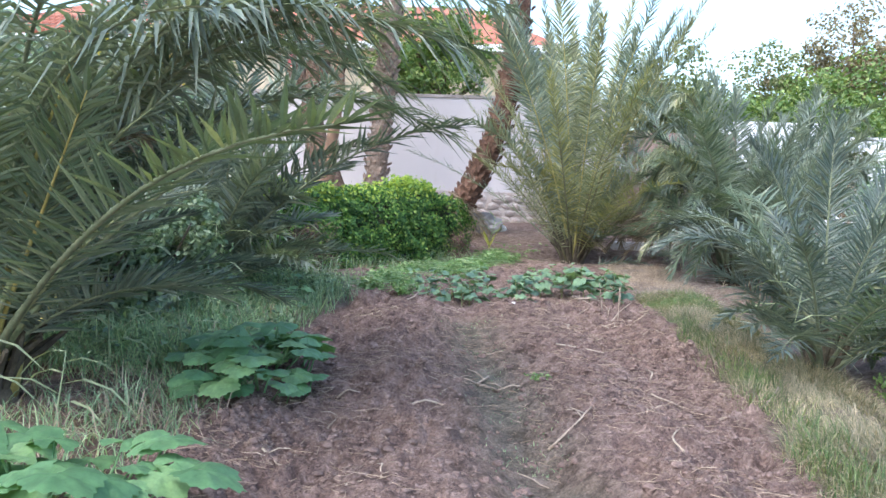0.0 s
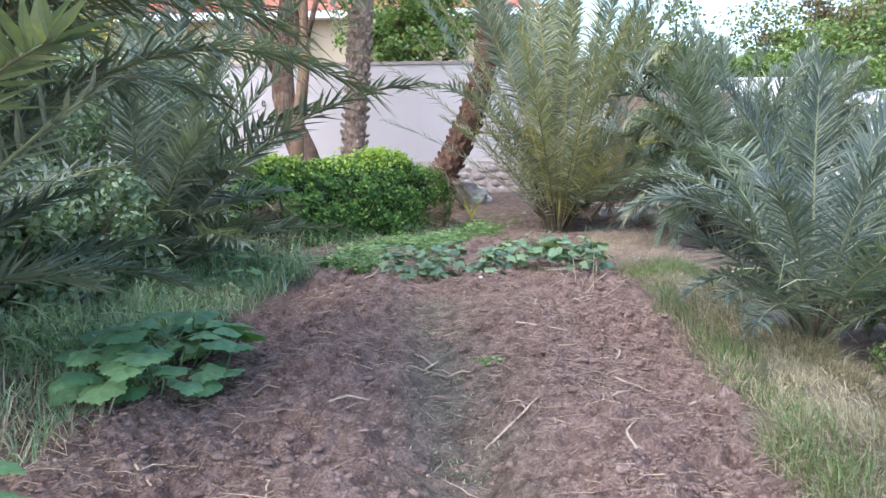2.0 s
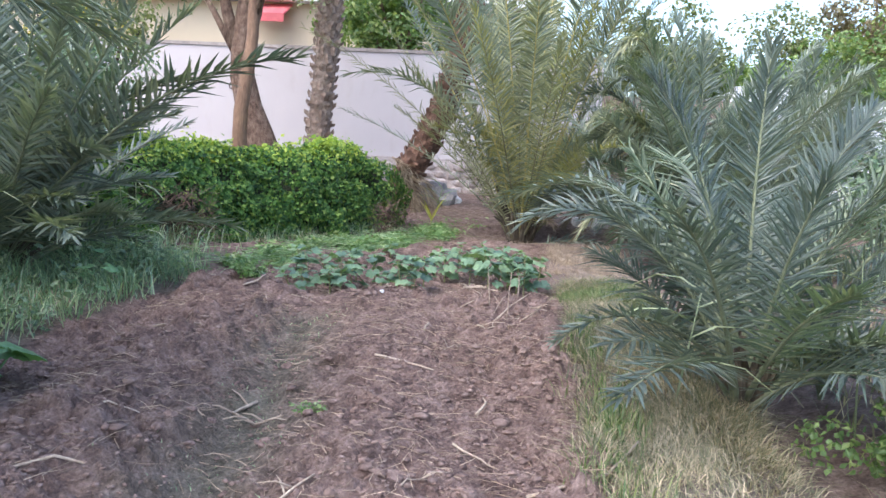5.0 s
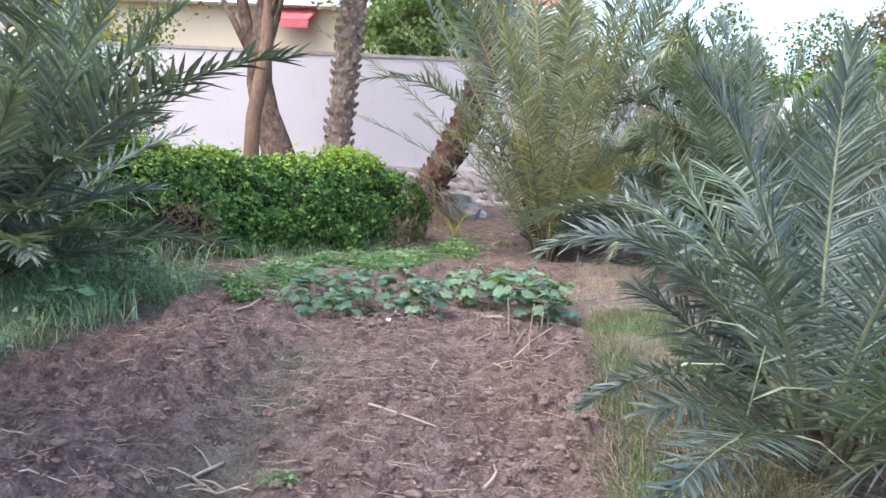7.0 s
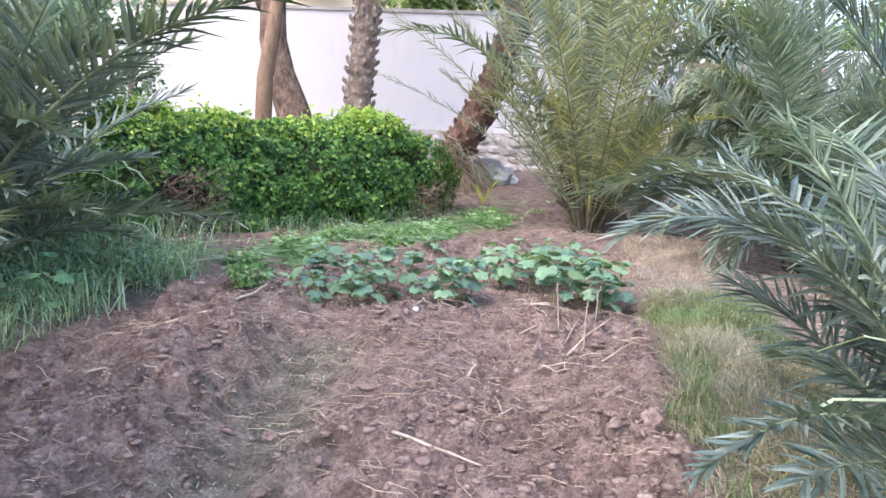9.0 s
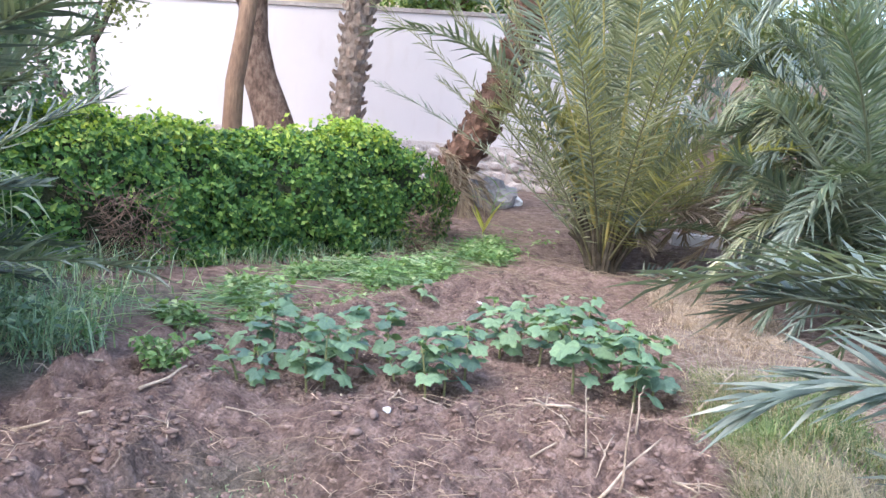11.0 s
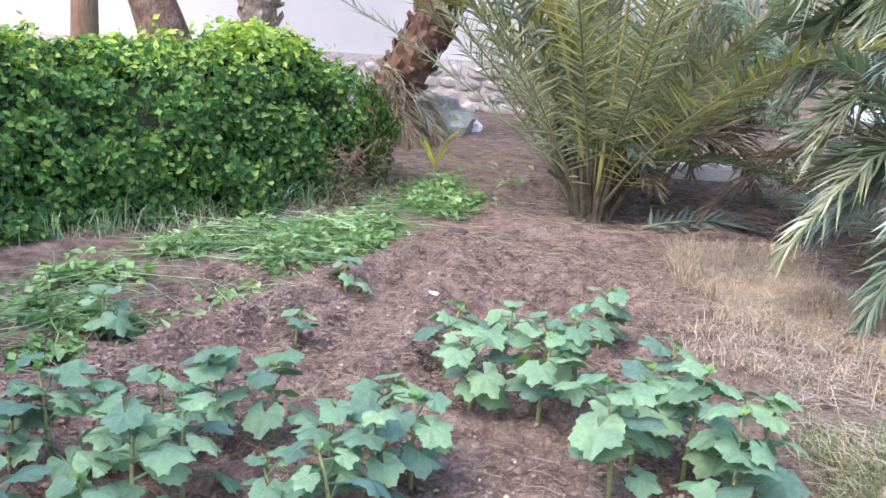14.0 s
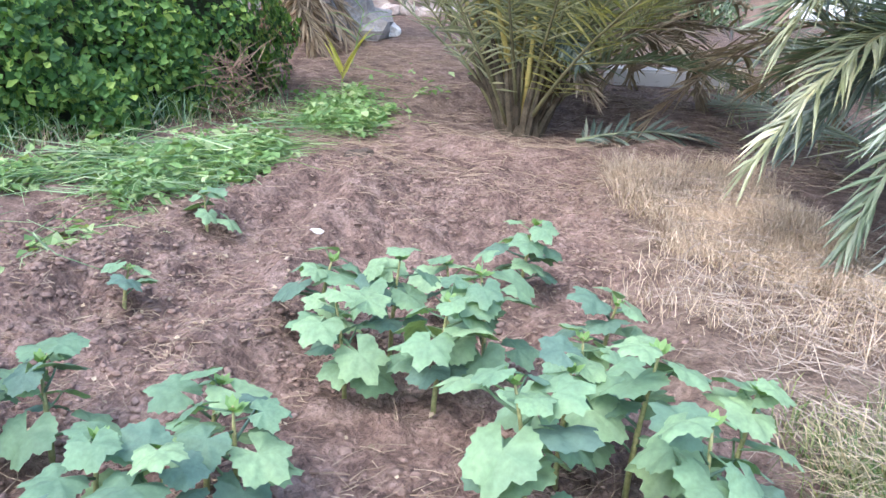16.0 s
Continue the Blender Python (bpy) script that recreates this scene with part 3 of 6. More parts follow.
def add_frond(palm, o, rng, base, ctrl, tip, leaf=0.4, pairs=46, wide=0.014, droop=0.12, bare=0.22, lift=0.25, mats=None, label="", stout=1.0):
    rib, lv = frond_parts(rng, base, ctrl, tip, leaf, pairs, wide, droop, bare, lift, stout)
    leaf_m, rib_m = mats or (FROND, RACHIS)
    f = part("frond", lv.mesh("frond", leaf_m, False, o), palm, label)
    part("rib", rib.mesh("rib", rib_m, True, o), f)
    return f


def stump(palm, o, rng, radius, tall, material, count=22):
    """A short base wrapped in the stubs of old stalks."""
    b = Build()
    tube(b, [(o[0], o[1], o[2] - 0.15), (o[0], o[1], o[2] + tall * 0.4), (o[0], o[1], o[2] + tall * 0.8)], [radius * 0.8, radius * 0.72, radius * 0.3], 12, rng, 0.12)
    st = part("stump", b.mesh("stump", material, False, o), palm, "fibrous palm stump")
    for k in range(count):
        a = k * 2.4 + rng.uniform(-0.2, 0.2)
        lo = rng.uniform(-0.03, tall * 0.45)
        c, s = math.cos(a), math.sin(a)
        out = radius * rng.uniform(1.05, 1.75)
        p = [(o[0] + c * radius * 0.62, o[1] + s * radius * 0.62, o[2] + lo), (o[0] + c * radius * 0.9, o[1] + s * radius * 0.9, o[2] + lo + 0.16), (o[0] + c * out, o[1] + s * out, o[2] + lo + rng.uniform(0.22, 0.5) * tall / 0.38)]
        b = Build()
        tube(b, p, [0.034, 0.027, 0.014], 6, rng, 0.18)
        part("leaf_base", b.mesh("leaf_base", material, False, o), st)
    return st


def clump_palm(name, o, label, seed, count, lengths, elevs, mats, leaf=0.4, pairs=44, wide=0.013, stump_r=0.2, stump_h=0.35, fixed=(), avoid=None, bend=(18, 48), droop=0.12, group="date palms", stout=1.0, low=0.18, tall_heart=False):
    """A trunkless or young date palm: ribs rise from one base and arch outwards."""
    rng = random.Random(seed)
    palm = thing(name, o, label, "palm", group)
    stump(palm, o, rng, stump_r, stump_h, BOOT_OLIVE, 64 if tall_heart else 22)
    for k in range(count):
        f = k / max(1, count - 1)
        az = k * 2.39996 + rng.uniform(-0.25, 0.25)
        el = radians(elevs[0] + (elevs[1] - elevs[0]) * f + rng.uniform(-6, 6))
        L = lengths[0] + (lengths[1] - lengths[0]) * rng.random()
        if tall_heart and f < 0.3:
            L = lengths[1] * rng.uniform(0.9, 1.2)
            el -= radians(rng.uniform(0, 16))
        b0 = np.array(o) + [stump_r * 0.6 * math.cos(az), stump_r * 0.6 * math.sin(az), stump_h * rng.uniform(0.05, 0.5)]
        d1 = np.array([math.cos(az) * math.cos(el), math.sin(az) * math.cos(el), math.sin(el)])
        e2 = el - radians(rng.uniform(*bend)) - 0.25 * f
        d2 = np.array([math.cos(az) * math.cos(e2), math.sin(az) * math.cos(e2), math.sin(e2)])
        c = b0 + d1 * L * 0.55
        tip = c + d2 * L * 0.5
        if tip[2] < 0.12:
            tip[2] = 0.12
        if avoid and avoid(c, tip):
            continue
        heart = tall_heart and f < 0.3
        m = ((FROND_PALE, FROND_OLIVE)[k % 2], RACHIS_GOLD) if heart else mats[rng.randrange(len(mats))]
        add_frond(palm, o, rng, b0, c, tip, leaf * rng.uniform(0.85, 1.1) * (1.2 if heart else 1.0), pairs + (26 if heart else 0), wide * (1.5 if heart else 1.0), droop * rng.uniform(0.5, 1.6), rng.uniform(low, low + 0.12) + (0.24 if heart else 0.0), rng.uniform(0.1, 0.4), m, "", stout * (1.35 if f < 0.35 else 1.0))
    for spec in fixed:
        c, tip, lf, dr, m = spec[:5]
        more = spec[5] if len(spec) > 5 else {}
        b0 = np.array(o) + np.array([0, 0, stump_h * 0.4])
        add_frond(palm, o, rng, b0, c, tip, lf, more.get("pairs", pairs + 8), more.get("wide", wide * 1.1), dr, more.get("bare", 0.2), more.get("lift", 0.3), m, "", more.get("stout", 1.0))
    return palm


RACHIS_OLIVE = rough_mat("frond_rib_olive", [(0.3, (0.12, 0.115, 0.06)), (0.7, (0.25, 0.235, 0.12))], 4, 50, 0.5, 0.2, 0.003, by=0.4)
GA, GP = (FROND_OLIVE, RACHIS_OLIVE), (FROND_PALE, RACHIS)
RACHIS_LIGHT = rough_mat("frond_rib_light", [(0.3, (0.26, 0.30, 0.15)), (0.7, (0.40, 0.42, 0.24))], 4, 50, 0.5, 0.2, 0.003, by=0.4)
SPIKY = {"pairs": 26, "wide": 0.011, "bare": 0.3, "stout": 1.5, "lift": 0.1}
BROAD = {"wide": 0.019, "pairs": 60}
G, GG, SUNLIT, DEAD = (FROND, RACHIS), (FROND_GREY, RACHIS), (FROND_SUNLIT, RACHIS_GOLD), (FROND_DEAD, RACHIS_DEAD)


def on_walk(c, tip):
    """Keep clear of the line that is walked."""
    for p in (tip, 0.5 * (c + tip), c):
        if p[1] < 7.6 and -1.6 < p[0] < 1.15 and p[2] > 0.2:
            return True
    return False


# fixed golden fronds at the left front paint sunlight on that side
palm_a = clump_palm("date_palm", (0.66, 12.6, hz(0.66, 12.6)), "tall bushy date palm with golden-green ribs, some fronds tinted as sunlit, no trunk", 11, 80, (1.5, 4.2), (90, 46), [GA, GA, (FROND_SUNLIT, RACHIS_OLIVE), GP, GA], 0.34, 62, 0.0095, 0.24, 0.5,
    fixed=[((-0.25, 11.8, 2.55), (-1.64, 11.0, 2.22), 0.40, 0.25, GP, BROAD), ((0.2, 12.2, 1.5), (-0.6, 12.1, 1.62), 0.30, 0.1, SUNLIT), ((0.35, 12.2, 1.6), (-0.35, 11.9, 1.75), 0.34, 0.1, SUNLIT), ((0.5, 12.2, 1.9), (0.1, 11.7, 2.3), 0.36, 0.1, SUNLIT), ((0.3, 12.3, 1.1), (-0.25, 12.1, 1.35), 0.3, 0.1, SUNLIT), ((0.45, 12.2, 1.2), (0.15, 11.8, 1.6), 0.32, 0.1, SUNLIT), ((0.2, 12.5, 1.3), (-0.3, 12.5, 2.0), 0.32, 0.1, SUNLIT), ((0.9, 12.4, 0.7), (1.1, 12.15, 0.3), 0.26, 0.3, DEAD), ((0.8, 12.3, 0.9), (0.95, 11.95, 0.55), 0.26, 0.3, GG),
           ((1.2, 12.6, 1.0), (1.9, 12.3, 0.55), 0.35, 0.3, DEAD), ((1.1, 12.9, 1.1), (1.8, 13.2, 0.5), 0.35, 0.3, DEAD), ((1.25, 12.2, 0.8), (2.0, 11.7, 0.45), 0.35, 0.2, G)], avoid=lambda c, tip: tip[0] < -0.3 and tip[2] < 1.75, bend=(4, 26), stout=0.5, low=0.10, tall_heart=True)
palm_b = clump_palm("date_palm", (1.98, 4.75, hz(1.98, 4.75)), "young grey-green date palm beside the grass verge", 13, 31, (1.1, 1.65), (82, 24), [GG, GG, G], 0.32, 54, 0.0095, 0.15, 0.30,
    fixed=[((1.4, 5.2, 1.45), (0.83, 5.75, 0.98), 0.32, 0.2, GG), ((1.35, 4.95, 1.3), (0.75, 5.0, 0.95), 0.28, 0.2, GG), ((1.35, 4.25, 0.80), (0.92, 3.9, 0.50), 0.17, 0.1, GG), ((1.5, 4.9, 1.55), (0.62, 5.85, 1.02), 0.36, 0.35, GP, {"wide": 0.013}), ((1.8, 6.2, 2.3), (1.46, 7.0, 0.55), 0.36, 0.1, G), ((1.95, 4.85, 1.3), (2.02, 4.95, 1.98), 0.30, 0.1, GG), ((1.75, 4.8, 1.35), (1.42, 5.05, 1.78), 0.40, 0.1, GG),
           ((1.4, 5.2, 1.2), (0.85, 5.7, 1.05), 0.34, 0.2, GG), ((2.4, 4.7, 1.2), (2.95, 4.6, 1.55), 0.36, 0.1, G), ((2.3, 5.0, 1.25), (2.75, 5.4, 1.7), 0.36, 0.1, GG), ((2.3, 4.4, 0.8), (2.7, 4.0, 0.25), 0.3, 0.2, GG)], avoid=on_walk, droop=0.16)
DROOP = []
pick = random.Random(171)
for k in range(16):
    tx, ty, tz = pick.uniform(1.28, 1.72), pick.uniform(9.5, 10.9), pick.uniform(0.35, 2.5)
    DROOP.append(((pick.uniform(1.9, 2.3), 0.5 * (ty + 10.4), tz + pick.uniform(0.7, 1.2)), (tx, ty, tz), 0.32, pick.uniform(0.3, 0.6), (GP, GA, GG, GA)[k % 4], {"wide": 0.0105, "pairs": 74}))
for tx, ty, tz in ((2.19, 10.4, 2.85), (2.7, 10.6, 2.75), (1.75, 10.5, 2.4), (3.2, 10.3, 2.6), (2.4, 10.9, 3.05), (2.0, 10.0, 2.6), (3.5, 10.8, 2.4)):
    DROOP.append(((0.7 * 2.75 + 0.3 * tx, 10.45, tz * 0.8), (tx, ty, tz), 0.42, 0.15, GP, {"wide": 0.014}))
palm_c = clump_palm("date_palm", (2.75, 10.45, hz(2.75, 10.45)), "wide pale green date palm with drooping fronds", 17, 78, (1.9, 3.3), (86, 14), [GP, GG, GP, G, GP], 0.40, 56, 0.0115, 0.25, 0.4, avoid=lambda c, tip: (tip[0] < 1.45 and tip[1] < 12) or (tip[0] < 2.0 and tip[1] > 10.4 and tip[2] < 1.3),
    fixed=[((2.25, 9.9, 0.95), (1.40, 9.5, 1.35), 0.34, 0.15, G), ((2.3, 9.9, 1.5), (1.75, 9.6, 0.2), 0.36, 0.2, G), ((2.3, 10.0, 1.6), (1.62, 9.9, 0.5), 0.36, 0.2, GG), ((2.25, 10.2, 1.7), (1.5, 10.1, 1.0), 0.36, 0.15, G), ((2.2, 10.4, 1.9), (1.42, 10.5, 1.5), 0.36, 0.15, GG),
           ((2.3, 10.1, 2.1), (1.5, 9.8, 1.7), 0.38, 0.1, G), ((2.4, 9.9, 2.4), (1.65, 9.4, 2.3), 0.4, 0.1, G), ((2.2, 10.6, 2.2), (1.4, 10.9, 2.1), 0.38, 0.1, GG), ((2.2, 10.7, 2.6), (1.3, 11.2, 2.7), 0.4, 0.1, G), ((2.4, 9.6, 1.7), (1.85, 9.0, 1.2), 0.38, 0.15, G),
           ((2.4, 9.9, 1.1), (1.95, 9.5, 0.15), 0.34, 0.3, GG), ((2.3, 9.7, 1.7), (1.72, 9.3, 0.75), 0.38, 0.35, GP), ((2.2, 10.2, 2.0), (1.5, 10.3, 1.15), 0.38, 0.35, GP), ((2.3, 10.5, 2.3), (1.45, 10.8, 1.55), 0.38, 0.35, GP), ((2.4, 10.0, 1.9), (1.85, 9.5, 0.9), 0.38, 0.35, (FROND_PALE, RACHIS_GOLD)), ((2.3, 10.8, 1.5), (1.65, 11.1, 1.2), 0.34, 0.3, DEAD), ((2.3, 10.6, 1.2), (1.75, 10.9, 0.6), 0.34, 0.3, DEAD), ((2.35, 10.2, 1.3), (1.7, 10.4, 0.75), 0.34, 0.2, G)] + DROOP)
palm_f = copy_thing(palm_c, pose(5.2, 15.2, hz(5.2, 15.2), 0, 0, 150))
tagged(palm_f, "bushy date palm with some dry fronds near the wall")
palm_d = clump_palm("date_palm", (-3.55, 2.7, hz(-3.55, 2.7)), "big overhanging date palm with yellowing stalks at the bed's edge", 19, 20, (2.0, 3.2), (84, 40), [GP, GG, GP, (FROND_PALE, RACHIS_GOLD)], 0.46, 58, 0.0125, 0.26, 0.4,
    fixed=[((-2.9, 2.0, 2.6), (-1.9, 1.0, 2.45), 0.5, 0.6, GP), ((-3.0, 1.9, 2.6), (-2.4, 0.9, 2.5), 0.5, 0.6, GP), ((-2.8, 2.4, 2.8), (-1.6, 1.9, 2.7), 0.5, 0.7, GP), ((-2.3, 2.3, 2.9), (-0.6, 2.2, 2.28), 0.55, 0.8, GP), ((-2.4, 2.6, 3.1), (-0.9, 2.5, 2.5), 0.55, 0.8, GP), ((-2.6, 2.9, 3.2), (-1.2, 3.3, 2.7), 0.5, 0.6, G), ((-2.5, 2.0, 2.6), (-1.1, 1.6, 2.3), 0.5, 0.7, GP), ((-2.9, 3.6, 2.8), (-1.7, 4.6, 2.3), 0.5, 0.4, GG), ((-3.0, 3.4, 2.6), (-2.2, 4.6, 2.5), 0.5, 0.4, GP), ((-3.1, 3.3, 3.0), (-2.6, 4.8, 2.9), 0.5, 0.4, GG), ((-3.2, 3.5, 2.5), (-2.9, 4.9, 2.3), 0.5, 0.4, GP), ((-3.3, 3.4, 2.2), (-2.9, 4.6, 1.8), 0.5, 0.4, GG), ((-2.9, 3.3, 2.3), (-2.0, 4.2, 1.7), 0.5, 0.4, GG), ((-2.8, 3.4, 3.2), (-1.5, 4.5, 3.0), 0.5, 0.4, GG), ((-2.7, 2.35, 1.15), (-1.80, 2.1, 1.62), 0.34, 0.0, (FROND_PALE, RACHIS_LIGHT), SPIKY), ((-3.1, 2.5, 1.4), (-2.30, 2.5, 1.88), 0.34, 0.0, (FROND_PALE, RACHIS_LIGHT), SPIKY), ((-3.0, 2.1, 1.2), (-2.1, 1.7, 1.72), 0.32, 0.0, (FROND_PALE, RACHIS_LIGHT), SPIKY), ((-3.1, 2.2, 1.5), (-2.45, 1.9, 2.1), 0.32, 0.0, (FROND_PALE, RACHIS_LIGHT), SPIKY), ((-3.0, 2.3, 2.5), (-2.05, 2.0, 2.25), 0.5, 0.95, GP), ((-2.8, 2.5, 2.7), (-1.75, 2.4, 2.3), 0.5, 0.95, GP), ((-2.9, 2.2, 0.9), (-2.25, 1.75, 1.25), 0.3, 0.0, (FROND_PALE, RACHIS_LIGHT), SPIKY), ((-3.2, 3.2, 1.0), (-2.57, 3.4, 1.15), 0.26, 0.05, GG), ((-2.95, 3.4, 0.9), (-2.22, 3.9, 0.80), 0.26, 0.1, GG), ((-3.3, 2.6, 1.9), (-2.7, 2.2, 1.85), 0.35, 0.4, DEAD), ((-3.2, 2.7, 1.7), (-2.5, 2.5, 1.6), 0.35, 0.4, DEAD),
           ((-2.3, 1.7, 1.55), (-1.0, 0.35, 1.60), 0.40, 0.05, G), ((-2.7, 2.5, 2.9), (-0.85, 1.9, 2.05), 0.52, 0.5, GP), ((-2.7, 2.8, 2.7), (-1.2, 2.9, 1.95), 0.5, 0.5, GP), ((-2.4, 3.1, 2.5), (-0.95, 3.45, 1.72), 0.48, 0.45, GP),
           ((-2.6, 3.4, 2.4), (-1.3, 3.95, 1.9), 0.48, 0.45, GP), ((-2.7, 3.0, 2.9), (-1.55, 3.3, 2.2), 0.5, 0.5, GP), ((-2.5, 2.2, 2.7), (-0.75, 2.7, 2.15), 0.5, 0.5, G), ((-2.9, 1.9, 2.3), (-1.5, 0.9, 2.0), 0.46, 0.4, GP), ((-2.9, 2.2, 1.2), (-2.2, 1.3, 1.75), 0.42, 0.1, (FROND, RACHIS_GOLD)), ((-3.1, 2.1, 1.2), (-2.6, 1.2, 1.9), 0.42, 0.1, (FROND, RACHIS_GOLD)), ((-2.7, 3.0, 1.0), (-1.95, 3.4, 0.62), 0.34, 0.2, GP), ((-2.8, 2.5, 0.95), (-2.1, 2.6, 0.75), 0.34, 0.1, GP)],
    avoid=lambda c, tip: on_walk(c, tip) or (tip[1] < 2.3 and tip[2] < 1.6), droop=0.2)
palm_e = clump_palm("date_palm", (-3.75, 6.9, hz(-3.75, 6.9)), "grey-green date palm with long arching fronds over weeds", 23, 26, (1.4, 2.4), (82, 20), [GP, GG, GP], 0.38, 46, 0.017, 0.2, 0.35,
    fixed=[((-3.0, 6.8, 1.8), (-2.6, 6.6, 2.7), 0.36, 0.05, GP), ((-3.3, 6.7, 2.0), (-3.0, 6.4, 3.2), 0.42, 0.1, GG), ((-3.6, 6.7, 2.0), (-3.6, 6.3, 3.2), 0.42, 0.1, GG), ((-3.1, 7.0, 2.0), (-2.5, 7.2, 3.0), 0.42, 0.1, GG), ((-2.9, 6.6, 1.6), (-1.9, 6.4, 1.75), 0.40, 0.2, GG), ((-3.3, 7.1, 1.7), (-3.0, 7.4, 2.7), 0.36, 0.05, GP), ((-2.9, 6.9, 1.7), (-2.1, 7.0, 2.35), 0.36, 0.1, GP), ((-3.5, 6.5, 1.8), (-3.3, 6.0, 2.8), 0.36, 0.05, GP), ((-3.2, 6.6, 1.7), (-2.6, 6.0, 2.2), 0.36, 0.2, GP), ((-2.9, 6.8, 1.3), (-2.2, 6.9, 1.5), 0.34, 0.2, GP),
           ((-2.3, 6.3, 1.85), (-1.0, 6.2, 1.92), 0.42, 0.12, GG), ((-2.7, 6.5, 1.9), (-2.0, 6.3, 2.65), 0.36, 0.05, GP), ((-3.1, 6.6, 1.4), (-2.5, 6.3, 1.15), 0.32, 0.2, GP), ((-3.2, 6.9, 0.9), (-2.45, 7.3, 0.95), 0.3, 0.1, GP), ((-3.3, 6.5, 0.9), (-2.7, 6.2, 0.8), 0.3, 0.2, GP)],
    avoid=lambda c, tip: tip[0] > -1.7 and tip[1] < 8.5)


def tall_palm(name, line, radius, label, mat, seed, rows, around, crown):
    """A date palm with a trunk of old leaf bases."""
    rng = random.Random(seed)
    o = line[0]
    palm = thing(name, o, label, "palm", "tall palms")
    pts = [np.array(p, float) for p in line]

    def at(u):
        k = min(int(u * (len(pts) - 1)), len(pts) - 2)
        w = u * (len(pts) - 1) - k
        return pts[k] * (1 - w) + pts[k + 1] * w

    b = Build()
    us = np.linspace(0, 1, 30)
    tube(b, [at(u) for u in us], [radius * (1.12 - 0.2 * min(1, u * 3)) for u in us], 14, rng, 0.05)
    trunk = part("trunk", b.mesh("trunk", mat, False, o), palm)
    sc = Build()
    sc.add([(-0.075, 0.0, -0.07), (0.075, 0.0, -0.07), (0.085, 0.02, 0.03), (0.0, 0.055, 0.085), (-0.085, 0.02, 0.03), (0.0, 0.065, 0.02), (0, 0.02, -0.09)],
           [(0, 6, 5), (6, 1, 5), (1, 2, 5), (2, 3, 5), (3, 4, 5), (4, 0, 5)])
    scale = sc.mesh("leaf_base", mat)
    for r in range(rows):
        u = (r + 0.5) / rows
        p = at(u)
        t = unit(at(min(1, u + 0.02)) - at(max(0, u - 0.02)))
        for k in range(around):
            a = 2 * math.pi * (k + 0.5 * (r % 2)) / around + rng.uniform(-0.08, 0.08)
            out = Vector((math.cos(a), math.sin(a), 0))
            up = Vector(t)
            side = out.cross(up).normalized()
            out = up.cross(side).normalized()
            m = Matrix((side, out, up)).transposed().to_4x4()
            m.translation = Vector(p) - Vector(o) + out * radius * 0.9
            s = part("leaf_base", scale, trunk)
            s.matrix_basis = m @ Matrix.Rotation(rng.uniform(-0.35, 0.35), 4, "Y") @ Matrix.Rotation(rng.uniform(-0.2, 0.25), 4, "X") @ Matrix.Diagonal((rng.uniform(0.65, 1.1), rng.uniform(0.6, 1.7), rng.uniform(0.6, 1.15), 1))
    top = pts[-1]
    for k in range(crown):
        az = k * 2.39996
        el = radians(75 - 70 * k / crown)
        d1 = np.array([math.cos(az) * math.cos(el), math.sin(az) * math.cos(el), math.sin(el)])
        c = top + d1 * 1.6
        add_frond(palm, o, rng, top, c, c + d1 * 1.2 - np.array([0, 0, 0.9]), 0.42, 34, 0.016, 0.2, 0.15, 0.2, G)
    return palm


tall_palm("palm_tree", [(-3.33, 15.75, 0.15), (-3.26, 15.75, 1.3), (-3.14, 15.7, 2.75), (-3.05, 15.65, 4.0), (-2.92, 15.65, 7.0)], 0.225, "tall date palm, trunk of grey-brown leaf bases, leaning slightly", BOOT, 31, 34, 8, 14)
tall_palm("palm_tree", [(-1.72, 15.15, 0.15), (-1.40, 15.1, 0.85), (-1.05, 15.1, 1.5), (-0.72, 15.1, 2.4), (-0.46, 15.1, 3.5), (-0.40, 15.1, 4.6), (-0.30, 15.1, 6.6)], 0.24, "leaning date palm with rusty red-brown fibrous trunk", BOOT_RED, 37, 36, 8, 14)


# ---- broadleaf trees and shrubs ----
def leaf_quad(b, p, n, rng, size):
    """A pointed leaf of four corners, turned at random about n."""
    n = unit(np.array(n) + [rng.uniform(-0.9, 0.9) for _ in range(3)])
    a = unit(np.cross(n, [rng.uniform(-1, 1), rng.uniform(-1, 1), rng.uniform(-1, 1)]))
    c = np.cross(n, a)
    L, W = size * rng.uniform(0.7, 1.25), size * rng.uniform(0.3, 0.42)
    b.add([p - a * L * 0.5, p + c * W - a * L * 0.1 + n * 0.12 * size, p + a * L * 0.55, p - c * W - a * L * 0.1 + n * 0.12 * size], [(0, 1, 2), (0, 2, 3)])


